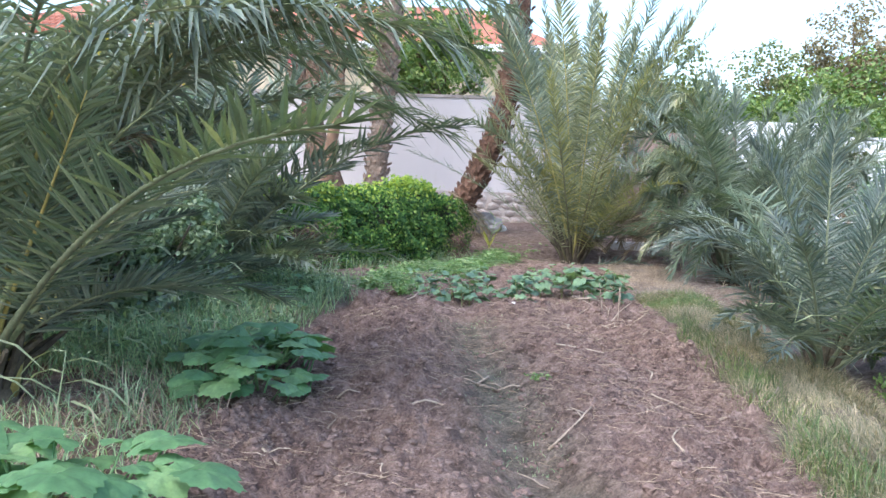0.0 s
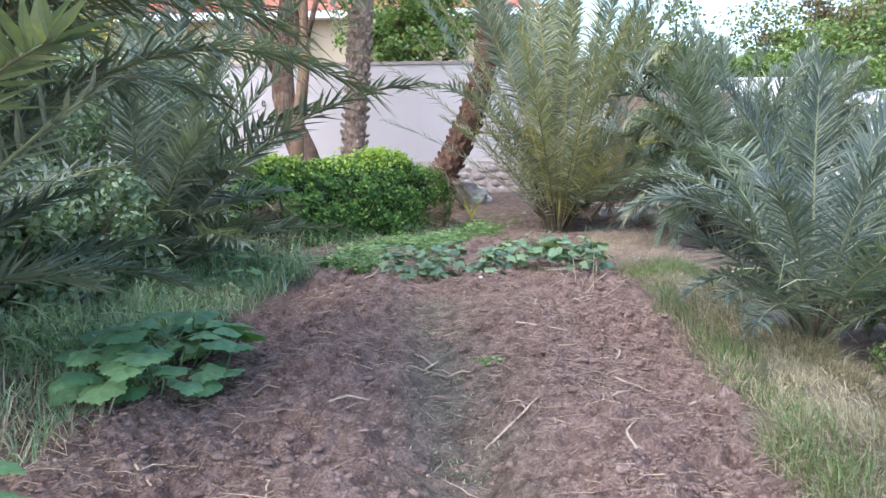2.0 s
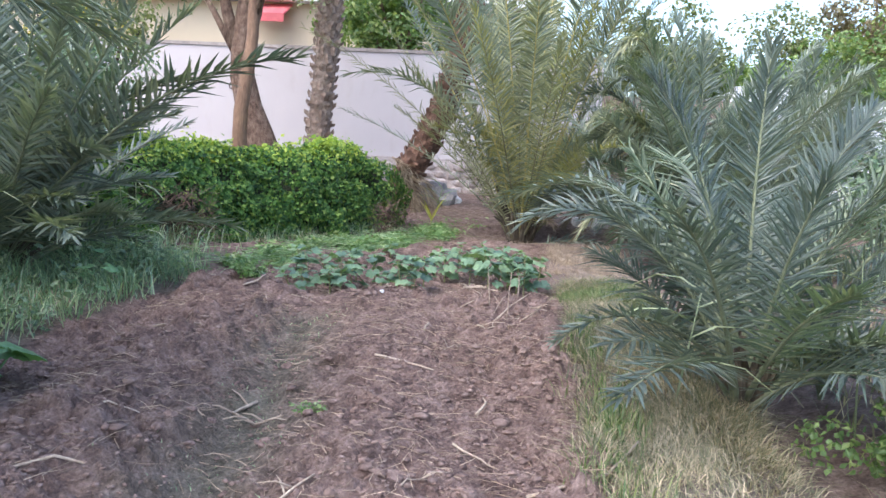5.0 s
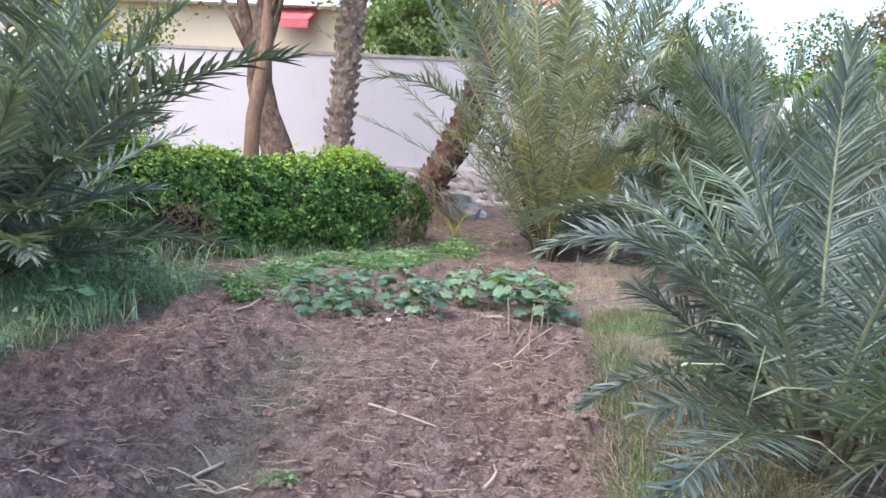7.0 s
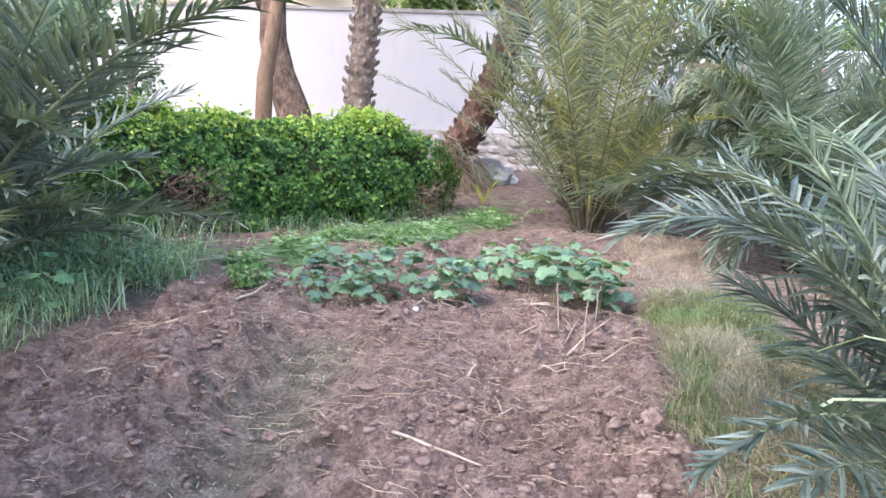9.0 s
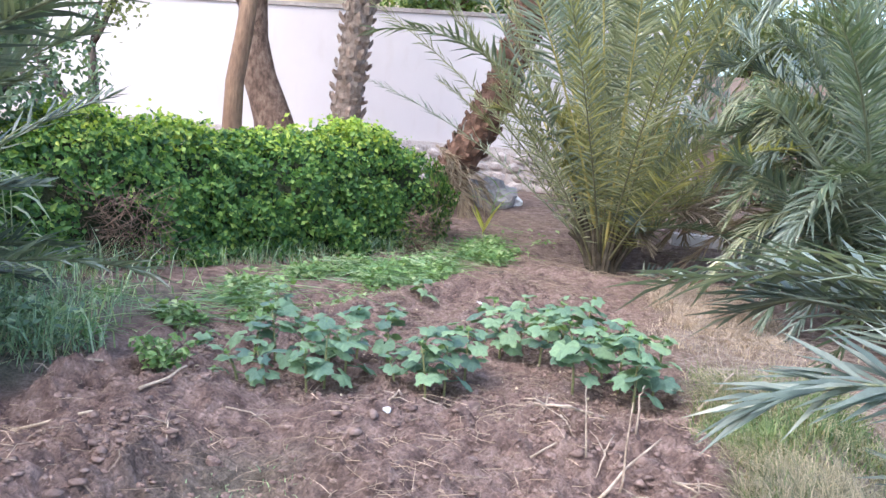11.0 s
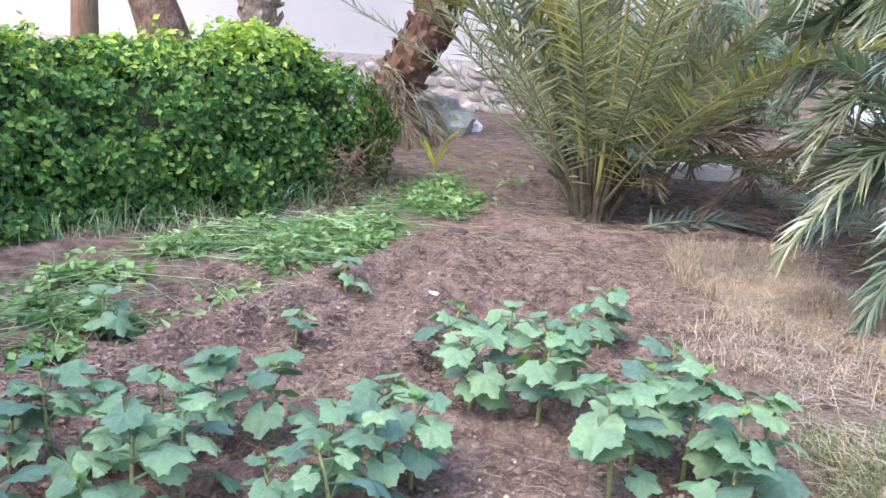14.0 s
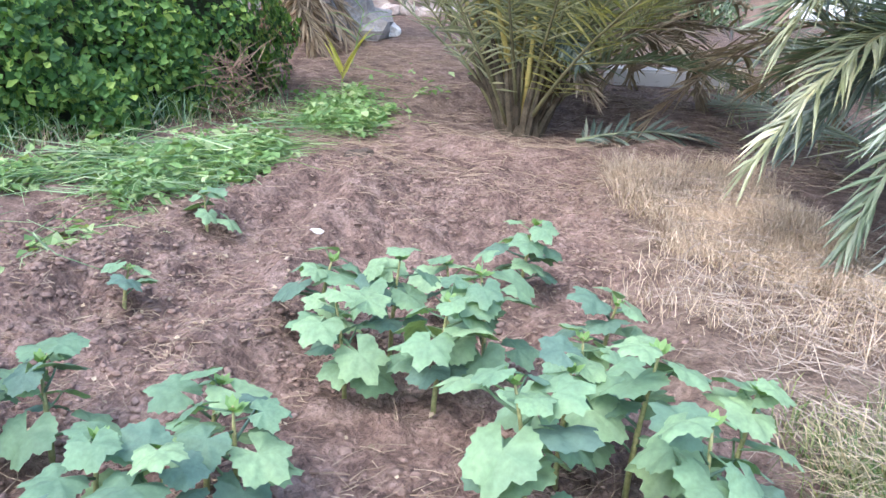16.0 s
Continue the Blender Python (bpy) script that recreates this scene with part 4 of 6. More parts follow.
def tree(name, base, tall, spread, label, leaf_m, bark, seed, leaves, size, trunk_r=0.16, low=0.35, group="background trees"):
    rng = random.Random(seed)
    o = base
    t = thing(name, o, label, "tree", group)
    b = Build()
    fork = tall * low
    tube(b, [(o[0], o[1], o[2] - 0.2), (o[0] + 0.05, o[1], o[2] + fork * 0.5), (o[0] + rng.uniform(-0.15, 0.15), o[1], o[2] + fork)], [trunk_r * 1.2, trunk_r, trunk_r * 0.85], 9, rng, 0.12)
    part("trunk", b.mesh("trunk", bark, True, o), t)
    clumps = []
    for k in range(9):
        az, el = k * 2.4 + rng.uniform(-0.3, 0.3), radians(rng.uniform(20, 75))
        L = spread * rng.uniform(0.7, 1.0)
        s = np.array([o[0], o[1], o[2] + fork])
        e = s + np.array([math.cos(az) * math.cos(el) * L, math.sin(az) * math.cos(el) * L, math.sin(el) * (tall - fork) * rng.uniform(0.6, 0.92)])
        mid = 0.5 * (s + e) + np.array([rng.uniform(-0.2, 0.2), rng.uniform(-0.2, 0.2), 0.15])
        b = Build()
        tube(b, [s, mid, e], [trunk_r * 0.5, trunk_r * 0.3, 0.02], 6, rng, 0.1)
        part("limb", b.mesh("limb", bark, True, o), t)
        for q in (e, mid, 0.5 * (mid + e)):
            for _ in range(3):
                clumps.append((q + np.array([rng.gauss(0, spread * 0.2) for _ in range(3)]), spread * rng.uniform(0.14, 0.34)))
    cr = Build()
    per = leaves // len(clumps)
    for c, r in clumps:
        for _ in range(per):
            d = np.array([rng.gauss(0, 1) for _ in range(3)])
            d = unit(d)
            p = c + d * r * rng.uniform(0.3, 1.0) ** 0.6 * np.array([1.15, 1.15, 0.8])
            leaf_quad(cr, p, d + [0, 0, 0.4], rng, size)
    part("crown", cr.mesh("crown", leaf_m, False, o), t)
    return t


tree("tree", (-2.6, 20.0, 0.2), 5.6, 1.9, "light green leafy tree spilling over the garden wall", TREE_GREEN, BARK, 41, 8500, 0.13, low=0.45)
tree("tree", (0.4, 20.4, 0.2), 5.2, 1.6, "dull green tree behind the garden wall", TREE_DULL, BARK, 43, 7000, 0.13)
tree("tree", (4.2, 25.0, 0), 5.6, 2.2, "sparse dull green tree against the bright sky", TREE_DULL, BARK, 47, 8500, 0.15)
tree("tree", (7.0, 27.5, 0), 5.4, 2.3, "bright green leafy tree behind the white wall", TREE_GREEN, BARK, 53, 9000, 0.15)
tree("tree", (8.8, 30.0, 0), 6.0, 2.5, "dull green tree far behind the white wall", TREE_DULL, BARK, 57, 8000, 0.16)
tree("tree", (10.6, 27.0, 0), 5.8, 2.6, "broad green tree behind the white wall", TREE_GREEN, BARK, 59, 9500, 0.15)
tree("tree", (11.6, 29.0, 0), 7.6, 2.4, "tall rusty brown and olive tree", TREE_RUST, BARK, 61, 7500, 0.15, low=0.5)
tree("tree", (10.0, 23.2, 0), 3.7, 1.6, "low yellow-green tree just over the white wall", TREE_GREEN, BARK, 67, 4200, 0.15, low=0.3)
tree("tree", (14.5, 26.0, 0), 5.6, 2.6, "broad olive tree behind the white wall", TREE_DULL, BARK, 71, 8000, 0.15)
tree("tree", (-10.8, 20.3, 0.2), 5.2, 1.5, "small tree with yellow blossom behind the wall", TREE_YELLOW, BARK, 73, 3000, 0.14)


def forked_tree():
    """A small dark tree in three leaning stems."""
    rng = random.Random(79)
    o = (-6.75, 14.6, 0.2)
    t = thing("forked_tree", o, "small dark-barked tree forking low, sparse small leaves", "tree", "background trees")
    stems = ([(-6.68, 14.6, 0.1), (-6.66, 14.6, 1.03), (-6.70, 14.6, 1.7), (-6.72, 14.6, 2.1)], [(-6.72, 14.62, 0.1), (-6.97, 14.75, 1.03), (-7.58, 14.8, 1.71), (-8.0, 14.8, 2.4)], [(-6.78, 14.58, 0.1), (-7.18, 14.4, 0.98), (-7.58, 14.4, 1.45), (-7.9, 14.4, 2.2)])
    for pts, r in zip(stems, (0.085, 0.075, 0.06)):
        b = Build()
        tube(b, pts, [r * 1.2, r, r * 0.85, r * 0.6], 8, rng, 0.1)
        part("trunk", b.mesh("trunk", BARK_DARK, True, o), t)
    cr = Build()
    for pts in stems:
        for k in range(4):
            e = np.array(pts[-1])
            q = e + np.array([rng.uniform(-0.6, 0.6), rng.uniform(-0.4, 0.4), rng.uniform(0.3, 1.3)])
            b = Build()
            tube(b, [e, 0.5 * (e + q) + [0.05, 0, 0.03], q], [0.045, 0.025, 0.008], 6, rng, 0.1)
            part("limb", b.mesh("limb", BARK_DARK, True, o), t)
            for _ in range(170):
                d = unit(np.array([rng.gauss(0, 1) for _ in range(3)]))
                leaf_quad(cr, q + d * rng.uniform(0.05, 0.5), d, rng, 0.08)
    part("crown", cr.mesh("crown", TREE_DULL, False, o), t)


forked_tree()
tree("tree", (-9.4, 9.5, 0.1), 2.9, 1.9, "dense dark green tree beside the plot", SHRUB, BARK_DARK, 83, 9000, 0.13, 0.14)
tree("tree", (-8.6, 3.5, 0.1), 2.9, 2.0, "dense dark green tree beside the plot", SHRUB, BARK_DARK, 89, 9000, 0.14, 0.16)


def bent_trunk():
    """A thick bent tree behind the bush."""
    rng = random.Random(5)
    o = (-4.0, 15.0, 0.1)
    t = thing("bent_tree", o, "thick brown tree with a bent bare trunk", "tree")
    b = Build()
    pts = [(-3.88, 15.0, 0.1), (-3.98, 15.0, 0.75), (-4.14, 15.0, 1.3), (-4.34, 15.0, 1.85), (-4.48, 15.0, 2.4), (-4.50, 15.0, 3.05), (-4.31, 15.05, 4.5), (-4.15, 15.05, 6.0)]
    tube(b, pts, [0.37, 0.32, 0.27, 0.24, 0.22, 0.20, 0.15, 0.09], 16, rng, 0.10)
    part("trunk", b.mesh("trunk", BARK, True, o), t)
    tips = ((-5.0, 14.8, 4.8), (-3.9, 14.9, 5.0), (-5.5, 15.1, 4.2))
    for tip, r in zip(tips, (0.10, 0.08, 0.055)):
        b = Build()
        tube(b, [(-4.48, 15.0, 2.55), ((tip[0] - 4.48) / 2, 14.9, 3.5), tip], [r * 1.3, r, r * 0.4], 8, rng, 0.08)
        part("limb", b.mesh("limb", BARK, True, o), t)
    cr = Build()
    for c in tips + ((-4.4, 15.0, 5.9), (-3.4, 14.8, 4.3)):
        for _ in range(420):
            d = unit(np.array([rng.gauss(0, 1) for _ in range(3)]))
            leaf_quad(cr, np.array(c) + d * rng.uniform(0.1, 0.8), d, rng, 0.09)
    part("crown", cr.mesh("crown", TREE_DULL, False, o), t)


def slim_tree():
    """A smooth stem that stands close behind the bush."""
    rng = random.Random(6)
    o = (-3.55, 12.3, 0.1)
    t = thing("slim_tree", o, "slim tree with a smooth orange-brown bare stem", "tree")
    b = Build()
    pts = [(-3.55, 12.3, -0.1), (-3.56, 12.3, 1.0), (-3.54, 12.3, 1.7), (-3.47, 12.32, 2.2), (-3.40, 12.35, 2.8), (-3.42, 12.4, 3.8), (-3.35, 12.5, 4.8)]
    tube(b, pts, [0.125, 0.112, 0.105, 0.098, 0.085, 0.065, 0.035], 12, rng, 0.07)
    part("trunk", b.mesh("trunk", BARK_PALE, True, o), t)
    tips = ((-3.9, 12.2, 4.4), (-2.9, 12.6, 4.6), (-3.4, 12.5, 5.2))
    for tip in tips:
        b = Build()
        tube(b, [(-3.40, 12.36, 3.0), (0.5 * (tip[0] - 3.40), 12.4, 3.9), tip], [0.05, 0.04, 0.015], 7, rng, 0.08)
        part("limb", b.mesh("limb", BARK, True, o), t)
    cr = Build()
    for c in tips:
        for _ in range(260):
            d = unit(np.array([rng.gauss(0, 1) for _ in range(3)]))
            leaf_quad(cr, np.array(c) + d * rng.uniform(0.1, 0.6), d, rng, 0.09)
    part("crown", cr.mesh("crown", TREE_DULL, False, o), t)


slim_tree()
bent_trunk()


def creeper_bush():
    rng = random.Random(8)
    A, B = np.array([-4.15, 9.95]), np.array([-1.98, 12.95])
    ax = unit(B - A)
    nr = np.array([ax[1], -ax[0]])
    span, R = float(np.linalg.norm(B - A)), 0.88
    o = (-3.1, 11.4, 0.0)
    bush = thing("creeper_bush", o, "dense bright green creeper-covered bush with a dead brown patch", "bush")

    def shape(s, a, inset=0.0):
        """Footprint edge and top at s along, angle a about."""
        wob = 1 + 0.10 * math.sin(s * 3.1 + a * 2) + 0.06 * math.sin(s * 7.7 + a * 5 + 1)
        return (R - inset) * wob

    def top(s):
        return 1.17 + 0.07 * math.sin(s * 2.3 + 0.6) + 0.04 * math.sin(s * 6.1 + 1) + 0.02 * s / span

    def place(s, side, h, inset):
        """A point on the shell: s in 0..span (caps beyond), side -1..1 across, h 0..1 up."""
        cap = 0.0
        c = min(max(s, 0), span)
        if s < 0:
            cap = s
        if s > span:
            cap = s - span
        r = shape(c, h, inset)
        w = math.sqrt(max(0.0, 1 - min(1, abs(cap) / r) ** 2)) * r
        prof = (1 - h ** 3.4) ** 0.5
        p = A + ax * (c + cap * prof) + nr * side * w * prof
        return np.array([p[0], p[1], 0.0 + h * (top(c) - inset * 0.8) * (1 - 0.30 * min(1, abs(cap) / r) ** 2)])

    # inside: a closed shell, coloured dark as the shade behind the leaves
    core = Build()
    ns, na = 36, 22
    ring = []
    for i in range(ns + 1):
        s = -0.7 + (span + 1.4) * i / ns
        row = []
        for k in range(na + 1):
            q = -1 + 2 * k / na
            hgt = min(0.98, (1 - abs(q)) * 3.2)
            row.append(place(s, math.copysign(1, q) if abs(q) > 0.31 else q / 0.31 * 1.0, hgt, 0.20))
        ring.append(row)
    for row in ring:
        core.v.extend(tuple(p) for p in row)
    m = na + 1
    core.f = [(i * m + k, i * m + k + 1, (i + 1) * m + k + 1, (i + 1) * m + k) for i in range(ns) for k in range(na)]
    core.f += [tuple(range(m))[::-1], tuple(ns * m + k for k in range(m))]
    part("inner_branch_tangle", core.mesh("inner_branch_tangle", BUSH_CORE, True, o), bush, "dark shell standing in for shade inside the bush")
    # leaves
    patches = [(np.array([-3.22, 9.48, 0.36]), 0.40), (np.array([-1.27, 12.05, 0.30]), 0.17)]
    lv, yl, sprigs = Build(), Build(), Build()
    for _ in range(44000):
        if rng.random() < 0.62:
            s, h = rng.uniform(-0.9 * R, span + 0.9 * R), rng.random()
            if s < 0 or s > span:
                s = (0 if s < 0 else span) + math.copysign(R * math.sin(rng.uniform(0, 1.55)), s - 1)
            p = place(s, 1 if rng.random() < (0.8 if s < span else 0.55) else -1, min(h, 0.97), rng.uniform(-0.05, 0.13))
            n = np.array([nr[0], nr[1], 0.35]) + (np.array([*ax, 0]) * 1.2 if s > span else 0)
        else:
            s = rng.uniform(-R, span + R)
            p = place(s, rng.uniform(-1, 1) ** 1, rng.uniform(0.90, 0.998), rng.uniform(-0.05, 0.10))
            p[2] += rng.expovariate(45)
            n = np.array([0.2, -0.3, 1.0])
        if any(np.linalg.norm(p - c) < r * rng.uniform(0.7, 1.15) for c, r in patches):
            continue
        gap = noise.noise(Vector(p) * 3.2) + 0.5 * noise.noise(Vector(p) * 8.0)
        if gap < -0.30 and rng.random() < 0.8:
            continue
        p = p + unit(np.array(n, float)) * 0.20 * min(gap, 0.3)
        # higher leaves go to the yellow set, which paints a sunlit top
        young = p[2] > 0.98 and rng.random() < (p[2] - 0.96) * 2.6
        leaf_quad(yl if young else lv, p, n, rng, rng.uniform(0.036, 0.078))
    # dead twigs
    tw = Build()
    for c, r in patches:
        for _ in range(int(900 * r)):
            p = c + np.array([rng.gauss(0, r * 0.55), rng.gauss(0, r * 0.3), rng.uniform(-c[2], r * 0.8)])
            d = unit(np.array([rng.uniform(-1, 1), rng.uniform(-1, 1), rng.uniform(-0.6, 0.9)])) * rng.uniform(0.08, 0.28)
            tube(tw, [p, p + d * 0.5 + [0, 0, rng.uniform(-0.03, 0.03)], p + d], [0.004, 0.0035, 0.002], 3, cap=False)
    tagged(part("dead_twig_tangle", tw.mesh("dead_twig_tangle", TWIGS, False, o), bush, "dry brown dead twigs"), kind="stuff")
    # upright shoots on the top and grass in the skirt
    for _ in range(90):
        p = place(rng.uniform(0, span), rng.uniform(-1, 1), 0.97, 0.0)
        e = p + np.array([rng.uniform(-0.08, 0.08), rng.uniform(-0.08, 0.08), rng.uniform(0.04, 0.12)])
        tube(sprigs, [p, e], [0.004, 0.002], 3, cap=False)
        for _ in range(4):
            leaf_quad(yl, p + (e - p) * rng.random(), np.array([0, 0, 1]), rng, 0.05)
    tagged(part("shoot_tangle", sprigs.mesh("shoot_tangle", RACHIS, False, o), bush), kind="stuff")
    part("foliage", lv.mesh("foliage", BUSH, False, o), bush)
    part("young_foliage", yl.mesh("young_foliage", BUSH_SUNLIT, False, o), bush, "yellow-green leaves on top, tinted as if sunlit")
    return bush


creeper_bush()


def left_shrub(o, tall, spread, seed, leaves, label, mat=SHRUB, size=0.07):
    rng = random.Random(seed)
    t = thing("shrub", o, label, "shrub", "shrubs along the plot")
    for k in range(10):
        az = k * 2.4
        e = (o[0] + math.cos(az) * spread * 0.8, o[1] + math.sin(az) * spread * 0.8, o[2] + tall * rng.uniform(0.5, 0.95))
        b = Build()
        tube(b, [(o[0], o[1], o[2] - 0.1), (o[0] + math.cos(az) * spread * 0.3, o[1] + math.sin(az) * spread * 0.3, o[2] + tall * 0.45), e], [0.03, 0.02, 0.006], 5, rng, 0.1)
        part("branch", b.mesh("branch", BARK_DARK, True, o), t)
    cr = Build()
    blobs = [(np.array([o[0] + rng.gauss(0, spread * 0.45), o[1] + rng.gauss(0, spread * 0.45), o[2] + tall * rng.uniform(0.12, 0.92)]), spread * rng.uniform(0.22, 0.45)) for _ in range(34)]
    for c, r in blobs:
        for _ in range(leaves // 34):
            d = unit(np.array([rng.gauss(0, 1) for _ in range(3)]))
            p = c + d * r * rng.uniform(0.3, 1) ** 0.5
            if p[2] > o[2] + 0.02:
                leaf_quad(cr, p, d, rng, size)
    part("foliage", cr.mesh("foliage", mat, False, o), t)


left_shrub((-4.9, 5.6, 0.05), 2.3, 1.1, 91, 9000, "dense grey-green shrub behind the palm fronds")
left_shrub((-4.9, 9.7, 0.05), 2.8, 1.0, 87, 9000, "tall grey-green shrub at the creeper bush")
left_shrub((-6.0, 8.2, 0.05), 3.2, 1.2, 86, 9000, "tall grey-green shrub behind the palm")
left_shrub((-5.0, 8.0, 0.05), 2.3, 1.0, 92, 8000, "dense grey-green shrub beside the creeper bush")
left_shrub((-5.0, 3.4, 0.05), 2.4, 1.1, 93, 8000, "dark shrub behind the overhanging palm")
left_shrub((-3.9, 4.7, 0.05), 1.0, 0.6, 94, 4200, "low grey-green shrub among weeds")
left_shrub((-4.15, 7.9, 0.05), 1.35, 0.7, 99, 5200, "grey-green shrub before the creeper bush")
left_shrub((-3.75, 5.7, 0.05), 1.1, 0.6, 90, 4200, "low grey-green shrub among weeds")
left_shrub((2.75, 3.9, 0.0), 0.7, 0.42, 95, 5200, "small bright green shrub past the grass verge", TREE_GREEN, 0.04)
left_shrub((1.2, 16.6, 0.3), 1.5, 0.6, 83, 3000, "olive shrub before the garden wall")
left_shrub((5.2, 9.0, 0.0), 1.6, 1.0, 96, 5000, "green shrub past the palms")
left_shrub((3.4, 18.9, 0.2), 2.5, 0.9, 100, 5000, "olive shrub before the bare brown wall")
left_shrub((7.2, 15.5, 0.2), 2.0, 1.5, 98, 6500, "green shrub before the white wall")


# ---- crops ----
def lobed_leaf(name, seed, radius, lobes, depth, stalk, rise, material, droop=0.25):
    """A palmate leaf with its stalk; the stalk starts at the origin and leans along +x."""
    rng = random.Random(seed)
    b = Build()
    tipx, tipz = stalk * math.cos(rise), stalk * math.sin(rise)
    tube(b, [(0, 0, 0), (tipx * 0.5, 0, tipz * 0.42), (tipx, 0, tipz)], [radius * 0.05, radius * 0.04, radius * 0.03], 5)
    n = 36
    outer, inner = [], []
    for k in range(n):
        th = radians(-158 + 316 * k / (n - 1))
        r = 1 - depth
        for c, big in lobes:
            r = max(r, (1 - depth) + (big - (1 - depth)) * math.exp(-(((th - radians(c)) / 0.36) ** 2)))
        r *= radius * (1 + 0.05 * (-1) ** k + rng.uniform(-0.03, 0.03))
        x, y = r * math.cos(th), r * math.sin(th)
        crease = max(math.exp(-(((th - radians(c)) / 0.20) ** 2)) for c, _ in lobes)
        wave = radius * (0.07 * math.sin(th * 2 + seed) + 0.05 * math.sin(th * 3 + 2 * seed) + 0.05 * crease)
        outer.append((tipx + x, y, tipz - droop * (r / radius) ** 2 * radius + wave))
        inner.append((tipx + x * 0.5, y * 0.5, tipz + 0.05 * radius - droop * 0.2 * radius + wave * 0.5 - 0.03 * radius * (1 - crease)))
    verts = [(tipx, 0, tipz)] + inner + outer
    faces = [(0, 1 + k, 2 + k) for k in range(n - 1)] + [(1 + k, 1 + n + k, 2 + n + k, 2 + k) for k in range(n - 1)]
    b.add(verts, faces)
    return b.mesh(name, material, True)


FIVE = [(0, 1.0), (58, 0.92), (-58, 0.92), (118, 0.74), (-118, 0.74)]
OKRA_LEAVES = [lobed_leaf("leaf", k, 0.10, FIVE, (0.30, 0.36, 0.26, 0.38)[k], (0.10, 0.13, 0.09, 0.12)[k], (0.75, 0.5, 0.95, 0.6)[k], OKRA, (0.16, 0.26, 0.12, 0.32)[k]) for k in range(4)]
PUMPKIN_LEAVES = [lobed_leaf("leaf", 10 + k, 0.13, FIVE, 0.22, (0.16, 0.2, 0.12)[k], (1.1, 0.9, 1.2)[k], PUMPKIN, 0.25) for k in range(3)]


def leafy_plant(name, x, y, tall, label, category, group, seed, leaves, count, stem_m, scale):
    rng = random.Random(seed)
    o = (x, y, hz(x, y))
    p = thing(name, o, label, category, group)
    lean = np.array([rng.uniform(-0.06, 0.06), rng.uniform(-0.06, 0.06)])
    b = Build()
    line = [(lean[0] * u * u, lean[1] * u * u, -0.04 + (tall + 0.04) * u) for u in np.linspace(0, 1, 5)]
    tube(b, line, [0.009, 0.008, 0.007, 0.005, 0.003], 6)
    part("stem", b.mesh("stem", stem_m, True), p)
    for k in range(count):
        u = 0.22 + 0.78 * (k + 0.5) / count
        s = scale * rng.uniform(0.75, 1.15) * (1.0 if u < 0.8 else 0.72)
        lf = part("leaf", leaves[rng.randrange(len(leaves))], p)
        az = k * 2.39996 + rng.uniform(-0.4, 0.4)
        lf.matrix_basis = Matrix.LocRotScale((lean[0] * u * u, lean[1] * u * u, tall * u), Euler((rng.uniform(-0.45, 0.45), rng.uniform(-0.35, 0.6), az)), (s, s, s))
    bud = Build()
    bv, bf = [(lean[0], lean[1], tall - 0.012)], []
    for k in range(9):
        a, up, L = k * 2.4, rng.uniform(0.3, 1.2), rng.uniform(0.022, 0.042)
        d, e = np.array([math.cos(a) * math.cos(up), math.sin(a) * math.cos(up), math.sin(up)]), np.array([-math.sin(a), math.cos(a), 0.15])
        q = np.array(bv[0])
        bv += [tuple(q + d * L * 0.5 + e * L * 0.3), tuple(q + d * L), tuple(q + d * L * 0.5 - e * L * 0.3)]
        bf.append((0, 3 * k + 1, 3 * k + 2, 3 * k + 3))
    bud.add(bv, bf)
    part("bud", bud.mesh("bud", CUT), p, "tuft of small young leaves")
    return p


OKRA_AT = [(-1.33, 7.41, 0.16, 5), (-1.19, 7.45, 0.22, 7), (-1.39, 7.77, 0.30, 9), (-1.27, 7.80, 0.32, 10), (-0.98, 7.51, 0.24, 8), (-0.90, 7.57, 0.36, 11), (-1.11, 7.88, 0.30, 10), (-0.84, 7.76, 0.30, 10),
           (-1.02, 8.04, 0.28, 8), (-0.88, 8.16, 0.33, 11), (-0.70, 8.20, 0.27, 9), (-0.41, 7.79, 0.34, 11), (-0.27, 7.77, 0.34, 11), (-0.35, 7.62, 0.32, 10), (-0.19, 7.99, 0.32, 10), (-0.54, 7.70, 0.11, 5),
           (-0.30, 8.12, 0.28, 8), (-0.19, 8.96, 0.31, 10), (-0.05, 8.63, 0.34, 11), (0.06, 8.84, 0.36, 11), (0.21, 8.55, 0.38, 12), (0.35, 8.68, 0.38, 12), (0.50, 9.46, 0.32, 11), (0.24, 9.14, 0.26, 8), (0.43, 8.00, 0.42, 13),
           (0.69, 8.21, 0.42, 13), (0.76, 7.86, 0.42, 13), (0.60, 8.42, 0.30, 10), (0.88, 8.10, 0.36, 11), (0.52, 8.22, 0.34, 10), (0.72, 8.86, 0.24, 7), (-1.85, 8.01, 0.10, 4), (-1.66, 8.93, 0.26, 9), (-0.88, 9.10, 0.15, 5), (-0.82, 9.86, 0.16, 6), (-1.46, 7.42, 0.10, 4)]
for i, (x, y, tall, count) in enumerate(OKRA_AT):
    lab = "young okra plant with pale green lobed leaves in soil" if tall > 0.2 else "small okra seedling in bare soil"
    leafy_plant("okra_plant", x, y, tall, lab, "plant", "okra plants", 200 + i, OKRA_LEAVES, count, OKRA_STEM, 0.58 + tall * 0.85)


